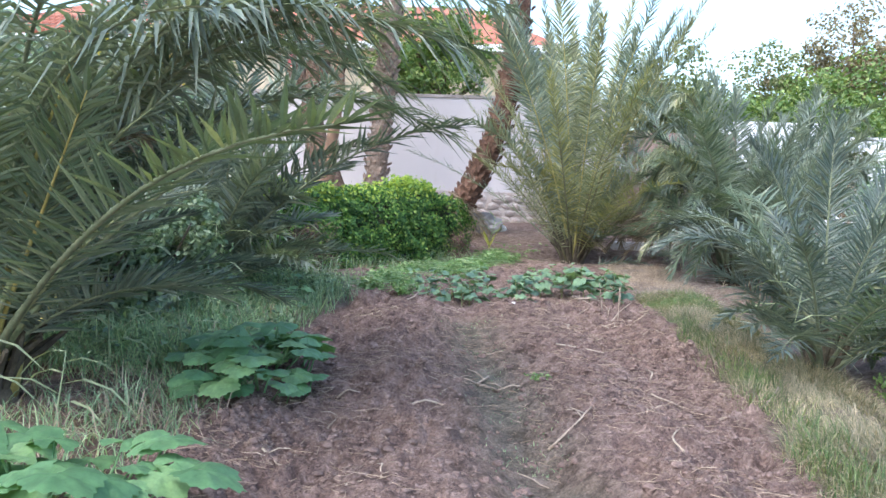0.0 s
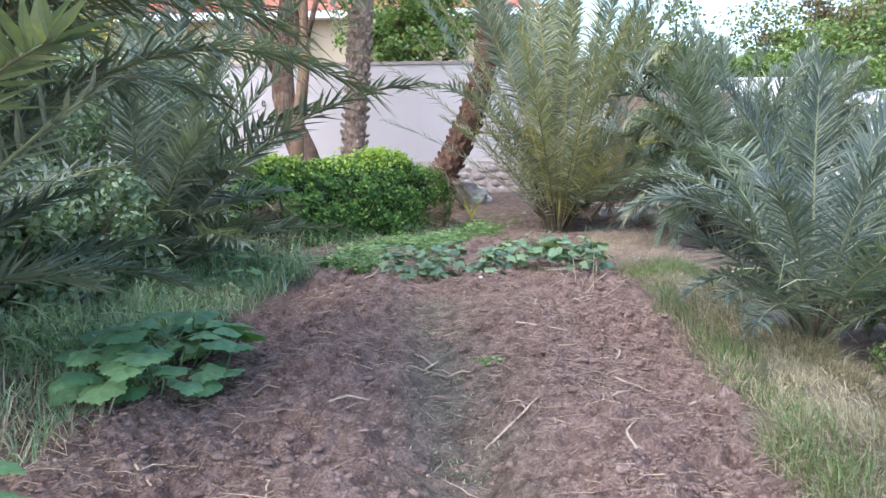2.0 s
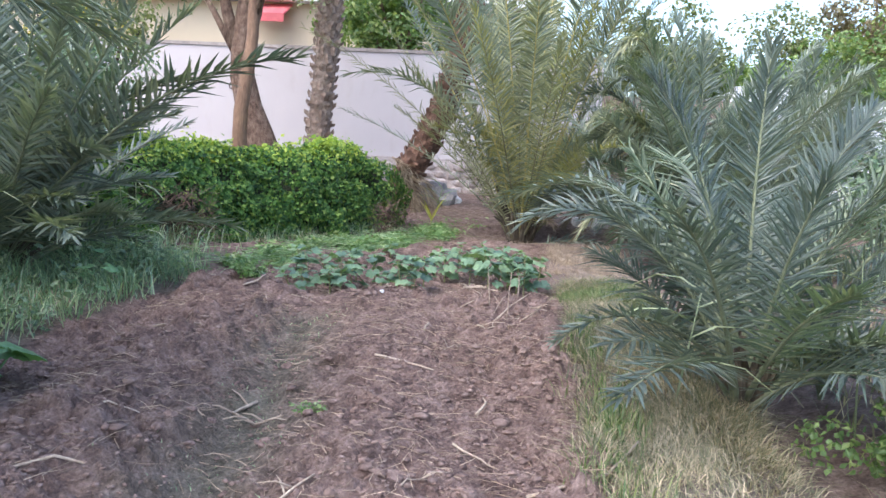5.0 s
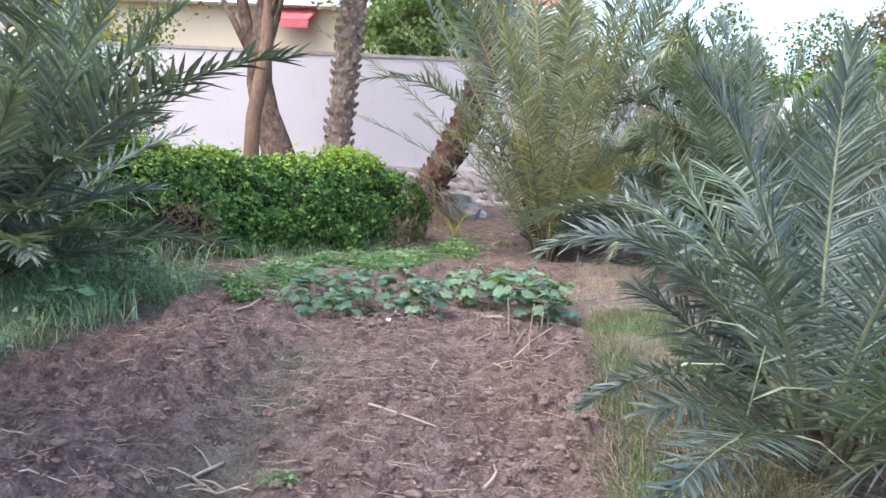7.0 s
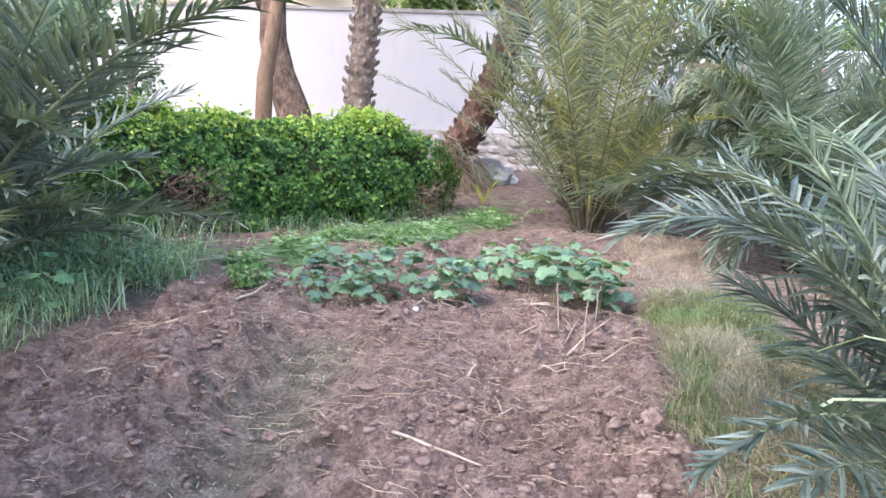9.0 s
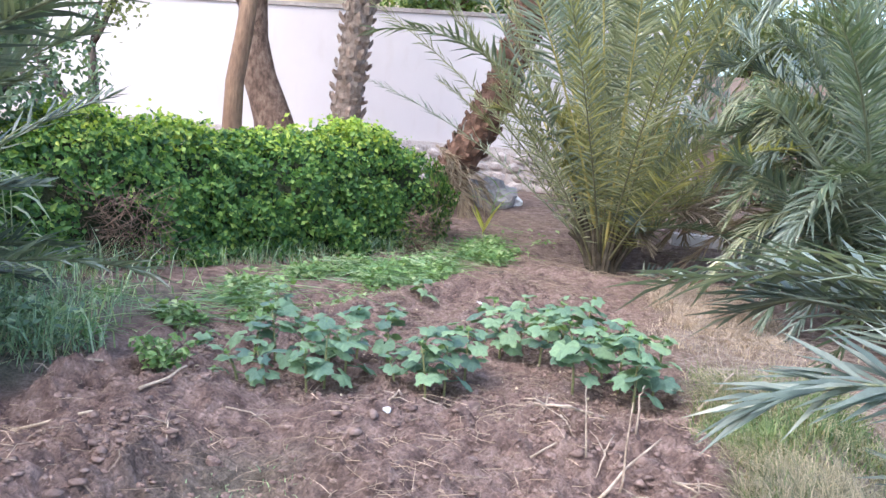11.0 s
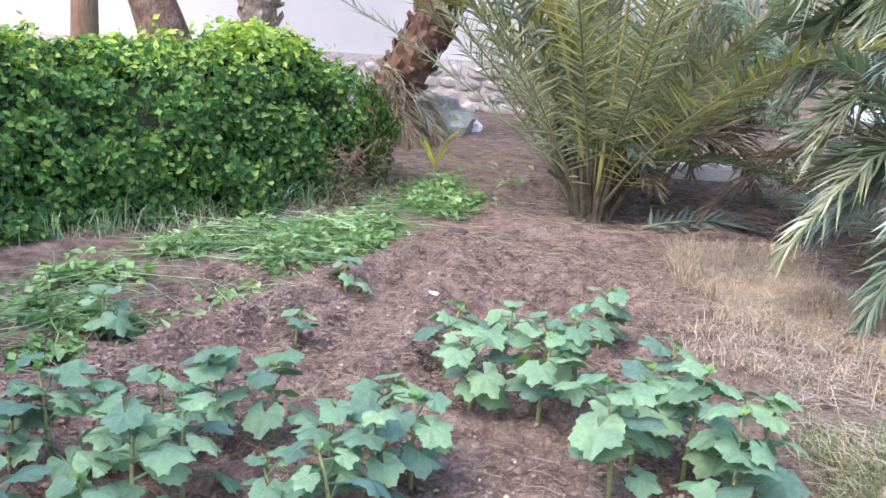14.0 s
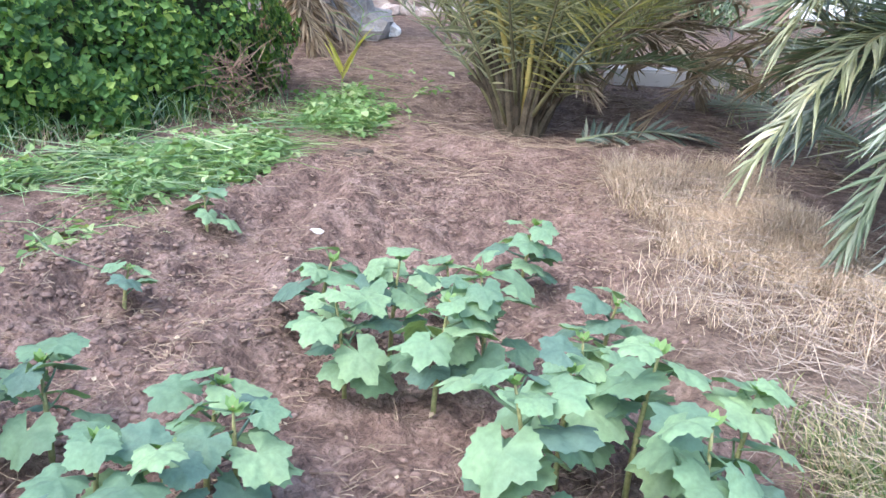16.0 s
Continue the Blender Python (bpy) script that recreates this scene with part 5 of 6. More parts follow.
def pumpkin_plant(x, y, rx, ry, count, seed, label, scale=1.0):
    rng = random.Random(seed)
    o = (x, y, hz(x, y))
    p = thing("pumpkin_plant", o, label, "plant", "pumpkin plants")
    b = Build()
    pts = [(-rx * 0.5 * math.cos(a), ry * (a / 3.0 - 0.5), 0.03 + 0.02 * math.sin(5 * a)) for a in np.linspace(0, 3, 9)]
    tube(b, pts, [0.012] * 9, 6)
    part("vine", b.mesh("vine", OKRA_STEM, True), p)
    for k in range(count):
        r, a = math.sqrt(rng.random()), rng.uniform(0, 2 * math.pi)
        s = scale * rng.uniform(0.7, 1.2)
        lf = part("leaf", PUMPKIN_LEAVES[rng.randrange(3)], p)
        lx, ly = rx * r * math.cos(a), ry * r * math.sin(a)
        lf.matrix_basis = Matrix.LocRotScale((lx, ly, hz(x + lx, y + ly) - o[2] + rng.uniform(0.0, 0.28) * (1.2 - r)), Euler((rng.uniform(-0.3, 0.3), rng.uniform(-0.3, 0.3), a + rng.uniform(-0.8, 0.8))), (s, s, s))
    return p


pumpkin_plant(-2.14, 3.5, 0.36, 0.72, 64, 301, "leafy pumpkin plant with broad green leaves at the bed's edge", 1.15)
pumpkin_plant(-2.25, 1.05, 0.44, 0.34, 40, 302, "pale green pumpkin plant with broad leaves", 1.1)
pumpkin_plant(-2.72, 6.50, 0.22, 0.26, 9, 303, "small broad-leaved plant among weeds", 0.7)


def bushy_weed(x, y, tall, spread, seed, label, mat=CUT, n=260, size=0.045):
    rng = random.Random(seed)
    o = (x, y, hz(x, y))
    w = thing("weed", o, label, "weed", "weeds")
    st, lv = Build(), Build()
    for k in range(14):
        a = k * 2.4
        e = np.array([math.cos(a) * spread * rng.uniform(0.3, 1), math.sin(a) * spread * rng.uniform(0.3, 1), tall * rng.uniform(0.6, 1)])
        tube(st, [(0, 0, -0.02), e * [0.4, 0.4, 0.55], e], [0.004, 0.003, 0.002], 4, cap=False)
        for _ in range(n // 14):
            u = rng.uniform(0.3, 1)
            leaf_quad(lv, e * u + np.array([rng.gauss(0, 0.02), rng.gauss(0, 0.02), 0]), np.array([0, 0, 1.0]), rng, size)
    part("stalk", st.mesh("stalk", RACHIS), w)
    part("foliage", lv.mesh("foliage", mat), w)


bushy_weed(-1.60, 7.08, 0.20, 0.16, 311, "small bright green weed on bare soil")
bushy_weed(-0.25, 4.05, 0.06, 0.10, 312, "tiny green weed in the furrow", n=70, size=0.03)
bushy_weed(-1.75, 8.6, 0.15, 0.18, 313, "low green weed beside the cut greens")
bushy_weed(2.55, 5.2, 0.5, 0.25, 314, "tall light green weed past the verge", TREE_GREEN, 420, 0.05)
bushy_weed(2.5, 3.1, 0.35, 0.3, 315, "light green weed past the verge", TREE_GREEN, 420, 0.05)


def reed(x, y, tall, seed, label, count=6, mat=REED, broad=1.0, rise=0.0):
    rng = random.Random(seed)
    o = (x, y, hz(x, y))
    r = thing("reed", o, label, "reed", "reeds")
    b = Build()
    lean = (rng.uniform(-0.12, 0.12), rng.uniform(-0.08, 0.08))
    line = [(lean[0] * u, lean[1] * u, -0.03 + tall * u) for u in np.linspace(0, 1, 5)]
    tube(b, line, [0.006, 0.006, 0.005, 0.004, 0.003], 5)
    part("stem", b.mesh("stem", mat, True), r)
    for k in range(count):
        u = 0.25 + 0.75 * (k + 1) / count
        az = k * math.pi + rng.uniform(-0.7, 0.7)
        L = rng.uniform(0.28, 0.5)
        d = np.array([math.cos(az), math.sin(az) * 0.6, 0]) * (1 - 0.6 * min(1.0, rise))
        s = np.array([-math.sin(az), math.cos(az), 0.0])
        p0 = np.array([lean[0] * u, lean[1] * u, tall * u - 0.03])
        el = rng.uniform(0.2, 0.9) + rise
        lv = Build()
        pts = [p0 + d * L * q + np.array([0, 0, L * (math.sin(min(el, 1.5)) * q - 0.75 * max(0.0, 1 - rise) * q * q)]) for q in (0, 0.3, 0.65, 1)]
        w = [0.006 * broad, 0.015 * broad, 0.011 * broad, 0.0015]
        lv.add([p + s * ww for p, ww in zip(pts, w)] + [p - np.array([0, 0, 0.004]) for p in pts] + [p - s * ww for p, ww in zip(pts, w)], [(i, i + 1, i + 5, i + 4) for i in range(3)] + [(i + 4, i + 5, i + 9, i + 8) for i in range(3)])
        part("leaf", lv.mesh("leaf", mat), r)


for i, (x, y, tall) in enumerate([(-3.10, 3.35, 0.75), (-2.75, 3.75, 0.80), (-3.3, 2.0, 0.6), (-2.85, 2.2, 0.45), (-3.2, 5.6, 0.9), (-3.0, 7.9, 0.9), (-3.3, 8.3, 1.0)]):
    reed(x, y, tall, 320 + i, "pale green reed stalk with drooping strap leaves")
reed(1.55, 4.35, 0.62, 331, "single pale reed stalk in the grass verge", 6)
reed(2.5, 4.5, 1.0, 332, "pale reed stalk past the verge", 5)
reed(-0.80, 13.62, 0.16, 333, "yellow-green sprout beside the path", 7, SPROUT, 1.7, 0.8)
reed(-0.80, 14.2, 0.5, 334, "green corn-like stalk by the rock", 6, CUT, 1.3, 0.4)


# ---- loose things on the ground ----
def lump(name, x, y, size, seed, label, category, mat, group="", squash=0.7, fine=False, sink=0.3):
    rng = random.Random(seed)
    V, F = (ICO3_V, ICO3_F) if fine else (ICO_V, ICO_F)
    off = Vector((rng.uniform(0, 50),) * 3)
    b = Build()
    verts = []
    for v in V:
        q = Vector(v)
        k = 0.9 + 0.4 * noise.noise(q * 1.4 + off) + 0.28 * abs(noise.noise(q * 3.1 + off)) + 0.12 * noise.noise(q * 8 + off)
        verts.append((v[0] * size * k, v[1] * size * k * 0.8, v[2] * size * k * squash))
    b.add(verts, F)
    ob = new(name, b.mesh(name, mat, False))
    ob.matrix_basis = Matrix.Translation((x, y, hz(x, y) + size * squash * (1 - 2 * sink) * 0.6)) @ Matrix.Rotation(rng.uniform(0, 6.28), 4, "Z")
    return tagged(ob, label, category, group)


lump("boulder", -0.95, 15.55, 0.42, 401, "grey weathered boulder at the leaning palm's foot", "rock", ROCK, fine=True)
lump("white_stone", -0.60, 15.6, 0.125, 403, "rounded white stone on the path", "rock", WHITE_STONE, fine=True, squash=0.9)
lump("stone", -0.41, 6.95, 0.024, 404, "small white stone on tilled soil", "stone", WHITE_STONE, fine=True)
lump("stone", -0.34, 9.80, 0.04, 405, "small pale chip on the ridge", "stone", WHITE_STONE, squash=0.3)
lump("stone", -0.12, 10.9, 0.035, 406, "small pale chip on the ridge", "stone", WHITE_STONE, squash=0.3)
lump("soil_clod", -0.10, 7.50, 0.07, 407, "pale crumbly soil clod on the ridge", "soil clod", CLOD, fine=True)
lump("dark_clod", -0.36, 11.34, 0.13, 408, "dark heap of soil by the hole", "soil clod", BARK_DARK, fine=True, squash=0.6)
lump("stone", -1.95, 3.9, 0.03, 409, "pale dry stone beside the pumpkin leaves", "stone", WHITE_STONE)
rng = random.Random(77)
for k in range(80):
    big = k < 16
    x, y = (rng.uniform(-1.9, 0.95), rng.uniform(6.6, 7.5)) if k % 3 == 0 else (rng.uniform(-2.0, 1.0), rng.uniform(0.8, 7.0))
    lump("soil_clod", x, y, rng.uniform(0.04, 0.07) if big else rng.uniform(0.02, 0.038), 500 + k, "lumpy brown soil clod on the tilled bed", "soil clod", CLOD, "soil clods", rng.uniform(0.45, 0.7), True, 0.40)

slab = Build()
box(slab, -0.55, -0.14, 0, 0.55, 0.14, 0.16)
bm = bmesh.new()
sm = slab.mesh("concrete_block", COPING)
bm.from_mesh(sm)
bmesh.ops.bevel(bm, geom=bm.edges[:], offset=0.02, segments=2, affect="EDGES")
bm.to_mesh(sm)
bm.free()
sm.materials.clear()
sm.materials.append(wall_mat("old_concrete", (0.55, 0.50, 0.45), (0.36, 0.30, 0.25)))
sb = tagged(new("concrete_block", sm), "pale old concrete block lying behind the palm", "block")
sb.matrix_basis = Matrix.Translation((2.05, 14.2, hz(2.05, 14.2) - 0.02)) @ Matrix.Rotation(0.12, 4, "Z")


def twig(pts, r, label, mat=STICK, name="twig", forks=0, seed=0):
    """A bent stick on the ground; pts hold x, y and the height above ground."""
    rng = random.Random(seed)
    P = [np.array([x, y, hz(x, y) + h + r]) for x, y, h in pts]
    o = tuple(P[0])
    b = Build()
    fine = []
    for a, c in zip(P, P[1:]):
        for u in (0, 0.33, 0.66):
            fine.append(a * (1 - u) + c * u + np.array([rng.gauss(0, 0.003), rng.gauss(0, 0.003), abs(rng.gauss(0, 0.003))]))
    fine.append(P[-1])
    n = len(fine)
    tube(b, fine, [r * (1 - 0.6 * k / n) for k in range(n)], 6, rng, 0.12)
    sides = []
    for k in range(forks):
        q = fine[rng.randrange(1, n - 1)]
        a = rng.uniform(0, 6.28)
        e = q + np.array([math.cos(a), math.sin(a), 0.25]) * rng.uniform(0.08, 0.2)
        side = Build()
        tube(side, [q, 0.5 * (q + e) + [0, 0, 0.015], e], [r * 0.6, r * 0.45, r * 0.2], 5)
        sides.append(side.mesh("side_twig", mat, True, o))
    ob = new(name, b.mesh(name, mat, True, o))
    ob.matrix_basis = Matrix.Translation(o)
    for me in sides:
        part("side_twig", me, ob)
    return tagged(ob, label, "stick", "twigs on the soil")


dry = "thin bleached dry twig lying on tilled soil"
twig([(-0.62, 4.36, 0), (-0.70, 4.22, 0.02), (-0.55, 4.12, 0.01), (-0.42, 4.15, 0)], 0.011, "forked bleached root lying in the furrow", forks=6, seed=1)
twig([(-1.15, 2.95, 0), (-0.98, 3.05, 0.01), (-0.82, 3.08, 0)], 0.008, dry, seed=2)
twig([(0.56, 4.22, 0), (0.60, 4.36, 0.02), (0.58, 4.5, 0)], 0.008, dry, seed=3)
twig([(0.82, 3.25, 0), (1.14, 3.40, 0.02), (1.28, 3.62, 0.06)], 0.009, dry, seed=4)
twig([(-1.62, 5.28, 0), (-1.42, 5.36, 0.01), (-1.10, 5.5, 0), (-0.9, 5.55, 0)], 0.008, dry, seed=5)
twig([(0.08, 5.85, 0), (0.10, 5.97, 0.02), (0.07, 6.1, 0)], 0.008, dry, seed=6)
twig([(-0.25, 2.75, 0), (-0.05, 2.95, 0.01), (0.02, 3.1, 0)], 0.008, dry, forks=2, seed=7)
twig([(0.55, 6.5, 0.0), (0.66, 6.66, 0.05), (0.80, 6.82, 0.10)], 0.008, "dry broken stick leaning on the soil", seed=8)
twig([(0.64, 6.6, 0.0), (0.65, 6.66, 0.16), (0.66, 6.70, 0.30)], 0.0055, "dry stalk standing in the soil", seed=9)
twig([(0.50, 6.75, 0.0), (0.48, 6.80, 0.15), (0.47, 6.84, 0.27)], 0.0055, "dry stalk standing in the soil", seed=10)
twig([(0.72, 7.05, 0.0), (0.72, 7.1, 0.14), (0.74, 7.15, 0.24)], 0.0055, "dry stalk standing in the soil", seed=11)
twig([(0.75, 6.25, 0.0), (0.9, 6.35, 0.03), (0.82, 6.5, 0.06), (0.95, 6.55, 0.02)], 0.007, dry, forks=3, seed=12)
twig([(1.08, 7.72, 0.02), (1.18, 7.9, 0.05), (1.3, 8.1, 0.09)], 0.010, "pale cut cane lying on dry grass", seed=13)
twig([(-1.55, 6.78, 0), (-1.47, 6.9, 0.02), (-1.42, 7.0, 0.05)], 0.010, dry, seed=14)
twig([(-1.95, 6.45, 0), (-1.6, 6.5, 0.02), (-1.4, 6.5, 0)], 0.009, dry, seed=15)
twig([(0.25, 7.2, 0), (0.40, 7.16, 0.02), (0.58, 7.2, 0.03)], 0.009, dry, forks=3, seed=16)
twig([(-0.08, 4.9, 0), (0.12, 4.78, 0.02), (0.3, 4.72, 0)], 0.008, dry, seed=17)
twig([(0.42, 2.4, 0), (0.40, 2.6, 0.02), (0.47, 2.75, 0)], 0.008, dry, seed=18)
for k in range(26):
    x, y, a, L = rng.uniform(-2.0, 1.0), rng.uniform(1.2, 7.2), rng.uniform(0, 6.28), rng.uniform(0.12, 0.32)
    bend = a + rng.uniform(-0.7, 0.7)
    twig([(x, y, 0), (x + L * 0.5 * math.cos(a), y + L * 0.5 * math.sin(a), 0.015), (x + L * 0.5 * (math.cos(a) + math.cos(bend)), y + L * 0.5 * (math.sin(a) + math.sin(bend)), 0)], rng.uniform(0.004, 0.007), dry, forks=rng.randrange(3), seed=100 + k)


def fallen_frond(x, y, az, L, label, up=0.12, mat=DEAD, leaf=0.26, start=0.05):
    rng = random.Random(int(x * 100) + 7)
    o = (x, y, hz(x, y))
    f = thing("fallen_frond", o, label, "palm frond", "fallen fronds")
    c, s = math.cos(az), math.sin(az)
    p0 = np.array([x, y, o[2] + start])
    p2 = np.array([x + c * L, y + s * L, hz(x + c * L, y + s * L) + 0.05])
    p1 = 0.5 * (p0 + p2) + np.array([0, 0, up * 2])
    rib, lv = frond_parts(rng, p0, p1, p2, leaf, 40, 0.015, 0.15, 0.05, 0.15)
    leaflets = part("frond", lv.mesh("frond", mat[0], False, o), f)
    part("rib", rib.mesh("rib", mat[1], True, o), leaflets)


tan_frond = "dry tan palm frond lying on the ground"
for x, y, az, L, up, st in [(-1.55, 14.8, -0.2, 0.7, 0.10, 0.75), (-1.60, 14.75, -0.6, 0.6, 0.10, 0.65), (-1.55, 14.9, 0.15, 0.75, 0.12, 0.80), (-1.5, 14.8, -0.9, 0.5, 0.08, 0.55), (-1.65, 14.7, -0.1, 0.6, 0.12, 0.90), (1.3, 12.9, 1.2, 1.0, 0.3, 0.8), (1.15, 13.2, 0.3, 1.1, 0.35, 0.9), (1.5, 12.5, 0.9, 1.0, 0.3, 0.7), (1.5, 13.0, 0.4, 1.4, 0.2, 0.3), (1.7, 12.4, 0.1, 1.3, 0.3, 0.4), (1.9, 13.4, -0.6, 1.4, 0.3, 0.6), (1.3, 13.6, 0.9, 1.2, 0.3, 0.7), (2.2, 12.6, 2.4, 1.2, 0.3, 0.9), (2.6, 11.6, 2.8, 1.3, 0.25, 0.9)]:
    fallen_frond(x, y, az, L, tan_frond, up, leaf=0.36, start=st)
fallen_frond(1.0, 12.0, 0.15, 0.9, "grey-green cut frond on the soil by the palm", 0.06, GG)


# ---- what nobody could count ----
def stuff(name, b_or_mesh, label, category, mat=None, smooth=False):
    me = b_or_mesh.mesh(name, mat, smooth) if isinstance(b_or_mesh, Build) else b_or_mesh
    return tagged(new(name, me), label, category, kind="stuff")


def quick_mesh(name, V, quads, tris, mat):
    """A mesh from arrays of vertices and faces."""
    me = bpy.data.meshes.new(name)
    me.vertices.add(len(V))
    me.vertices.foreach_set("co", V.astype(np.float32).ravel())
    loops = np.concatenate([quads.ravel(), tris.ravel()]).astype(np.int32)
    starts = np.concatenate([np.arange(len(quads)) * 4, len(quads) * 4 + np.arange(len(tris)) * 3]).astype(np.int32)
    me.loops.add(len(loops))
    me.loops.foreach_set("vertex_index", loops)
    me.polygons.add(len(starts))
    me.polygons.foreach_set("loop_start", starts)
    me.update(calc_edges=True)
    me.validate()
    me.materials.append(mat)
    return me


def blades(name, xyz, lo, hi, width, lean, mat, seed, label, curl=0.5, tuft=0.0):
    """Grass: each blade bends over in two pieces."""
    r = np.random.RandomState(seed)
    x, y, z = xyz
    n = len(x)
    h = r.uniform(lo, hi, n) * (0.75 + 0.35 * lattice(x * 2.3, y * 2.3, seed))
    az = r.uniform(0, 2 * math.pi, n) if tuft == 0 else math.pi * (1 + lattice(x * 1.5, y * 1.5, seed + 1)) + r.normal(0, 1.1, n)
    ln = np.abs(r.normal(lean, lean * 0.5, n))
    d = np.stack([np.cos(az), np.sin(az)], -1)
    fa = az + r.uniform(0.5, 2.6, n)
    s = np.stack([np.cos(fa), np.sin(fa), np.zeros(n)], -1) * (width * r.uniform(0.6, 1.3, n))[:, None]
    base = np.stack([x, y, z - 0.01], -1)
    mid = base + np.concatenate([d * (h * ln * 0.45)[:, None], (h * 0.62 * np.cos(np.minimum(ln, 1.3) * 0.6))[:, None]], -1)
    tip = mid + np.concatenate([d * (h * (ln * 0.6 + 0.1))[:, None], (h * (0.38 - curl * ln * 0.5))[:, None]], -1)
    tip[:, 2] = np.maximum(tip[:, 2], z + 0.008)
    V = np.stack([base - s, base + s, mid + s * 0.8, mid - s * 0.8, tip], 1).reshape(-1, 3)
    k = np.arange(n)[:, None] * 5
    return stuff(name, quick_mesh(name, V, k + np.array([[0, 1, 2, 3]]), k + np.array([[3, 2, 4]]), mat), label, "grass")


one = lambda x, y: np.ones_like(x)
verge = lambda x, y: step(1.02, 1.22, x + 0.12 * lattice(x * 2, y * 2, 5)) * (1 - step(1.85, 2.1, x + 0.15 * lattice(x * 2, y * 2, 8))) * (1 - step(8.0, 8.7, y)) * (0.55 + 0.45 * lattice(x * 2.5, y * 2.5, 33))
blades("verge_grass", spots(52000, verge, 0.9, 2.2, -1.0, 8.9, 1), 0.06, 0.20, 0.0022, 1.1, GRASS_TAN, 1, "matted pale green and straw-coloured grass verge", 0.5, 1)
greener = lambda x, y: verge(x, y) * (step(6.8, 7.4, y) + 0.5 * (1 - step(1.15, 1.4, x)))
blades("green_grass", spots(7000, greener, 0.9, 2.1, 1.0, 8.8, 2), 0.08, 0.20, 0.003, 0.5, GRASS_GREEN, 2, "fresh green grass along the verge's edge", 0.4)
dryz = lambda x, y: step(0.95, 1.15, x + 0.28 * lattice(x * 1.6, y * 1.6, 5)) * (1 - step(1.6, 2.1, x)) * step(8.6, 9.1, y) * (1 - step(10.9, 11.4, y + 0.2 * lattice(x * 2, y * 2, 7))) * np.clip(0.35 + 1.3 * lattice(x * 2.4, y * 2.4, 34), 0.06, 1)
blades("dry_grass", spots(30000, dryz, 0.8, 2.5, 8.1, 11.8, 3), 0.06, 0.27, 0.0017, 0.8, GRASS_DRY, 3, "curled straw-coloured dead grass", 0.9)
weedz = lambda x, y: (1 - step(-2.55, -2.25, x + 0.2 * lattice(x * 2, y * 2, 11))) * step(3.0, 4.2, y + 0.4 * lattice(x, y, 12)) * (1 - 0.9 * step(7.6, 8.6, y) * step(-3.6, -3.1, x)) * (0.65 + 0.35 * lattice(x * 2, y * 2, 35))
blades("weeds", spots(12000, weedz, -4.8, -2.0, 2.8, 9.4, 4), 0.08, 0.50, 0.005, 0.6, WEED, 4, "rank blue-green weeds and grass beside the bed", 0.4)
blades("weed_straw", spots(2400, weedz, -4.6, -2.0, 2.8, 9.4, 14), 0.10, 0.40, 0.003, 0.9, GRASS_DRY, 14, "dry stalks among the weeds", 0.7)
sparse = lambda x, y: (1 - step(-2.3, -2.05, x + 0.15 * lattice(x * 2, y * 2, 11))) * (0.35 + 0.5 * lattice(x * 1.6, y * 1.6, 36))
blades("sparse_grass", spots(4200, sparse, -4.6, -2.0, -0.8, 4.2, 5), 0.06, 0.32, 0.0036, 0.8, WEED, 5, "sparse trampled grass on dusty earth", 0.6)
blades("dry_stalks", spots(2600, sparse, -4.6, -2.0, -0.8, 4.4, 6), 0.08, 0.34, 0.003, 1.1, GRASS_DRY, 6, "dry bent grass stalks on dusty earth", 0.8)
far_side = lambda x, y: step(2.1, 2.6, x) * (0.3 + 0.5 * lattice(x * 0.9, y * 0.9, 37))
blades("rough_grass", spots(9000, far_side, 2.1, 9.0, 0.5, 15.0, 7), 0.10, 0.34, 0.006, 0.7, GRASS_TAN, 7, "rough tan and green grass past the palms", 0.5)


def skirt(x, y):
    u = ((x + 4.15) * 2.17 + (y - 9.95) * 3.0) / 13.7
    off = ((x + 4.15) * 3.0 - (y - 9.95) * 2.17) / 3.70
    return np.exp(-(((off - 0.84) / 0.15) ** 2)) * step(-0.15, 0.0, u) * (1 - step(1.0, 1.15, u))


blades("bush_skirt_grass", spots(1000, skirt, -5, -0.5, 8.5, 14, 8), 0.12, 0.42, 0.0042, 0.6, WEED, 8, "blue-green grass blades at the bush's foot", 0.3)
blades("bush_skirt_straw", spots(1400, skirt, -5, -0.5, 8.5, 14, 9), 0.06, 0.26, 0.0024, 1.1, GRASS_DRY, 9, "dry straw stalks at the bush's foot", 0.5)
furrow_green = lambda x, y: np.exp(-(((x + 0.42 + (y - 2.84) * 0.13) / 0.2) ** 2)) * (1 - step(6.2, 6.8, y)) * (0.3 + 0.6 * lattice(x * 4, y * 4, 38))
blades("furrow_seedlings", spots(900, furrow_green, -1.2, 0.4, 0.5, 6.8, 10), 0.015, 0.045, 0.003, 0.7, WEED, 10, "tiny green seedlings along the damp furrow", 0.4)


def greens(x, y):
    """Two heaps of cut greens: one by the bush's end, one at the bed's corner."""
    patchy = 0.5 + 0.5 * lattice(x * 3, y * 3, 15)
    def heap(cx, cy, dx, dy, lo, hi):
        n = math.hypot(dx, dy)
        u = ((x - cx) * dx + (y - cy) * dy) / n
        v = ((x - cx) * dy - (y - cy) * dx) / n
        return np.exp(-((u / lo) ** 4)) * np.exp(-(((v + 0.1 * lattice(u * 2, u * 0, 16)) / hi) ** 4))
    return np.maximum(heap(-1.12, 11.4, 1.0, 2.6, 1.8, 0.40), 0.85 * heap(-2.2, 8.85, 0.45, 1.0, 1.15, 0.46)) * np.clip(1.3 * patchy - 0.6 + 1.2 * lattice(x * 3.2, y * 3.2, 17), 0, 1) ** 1.3


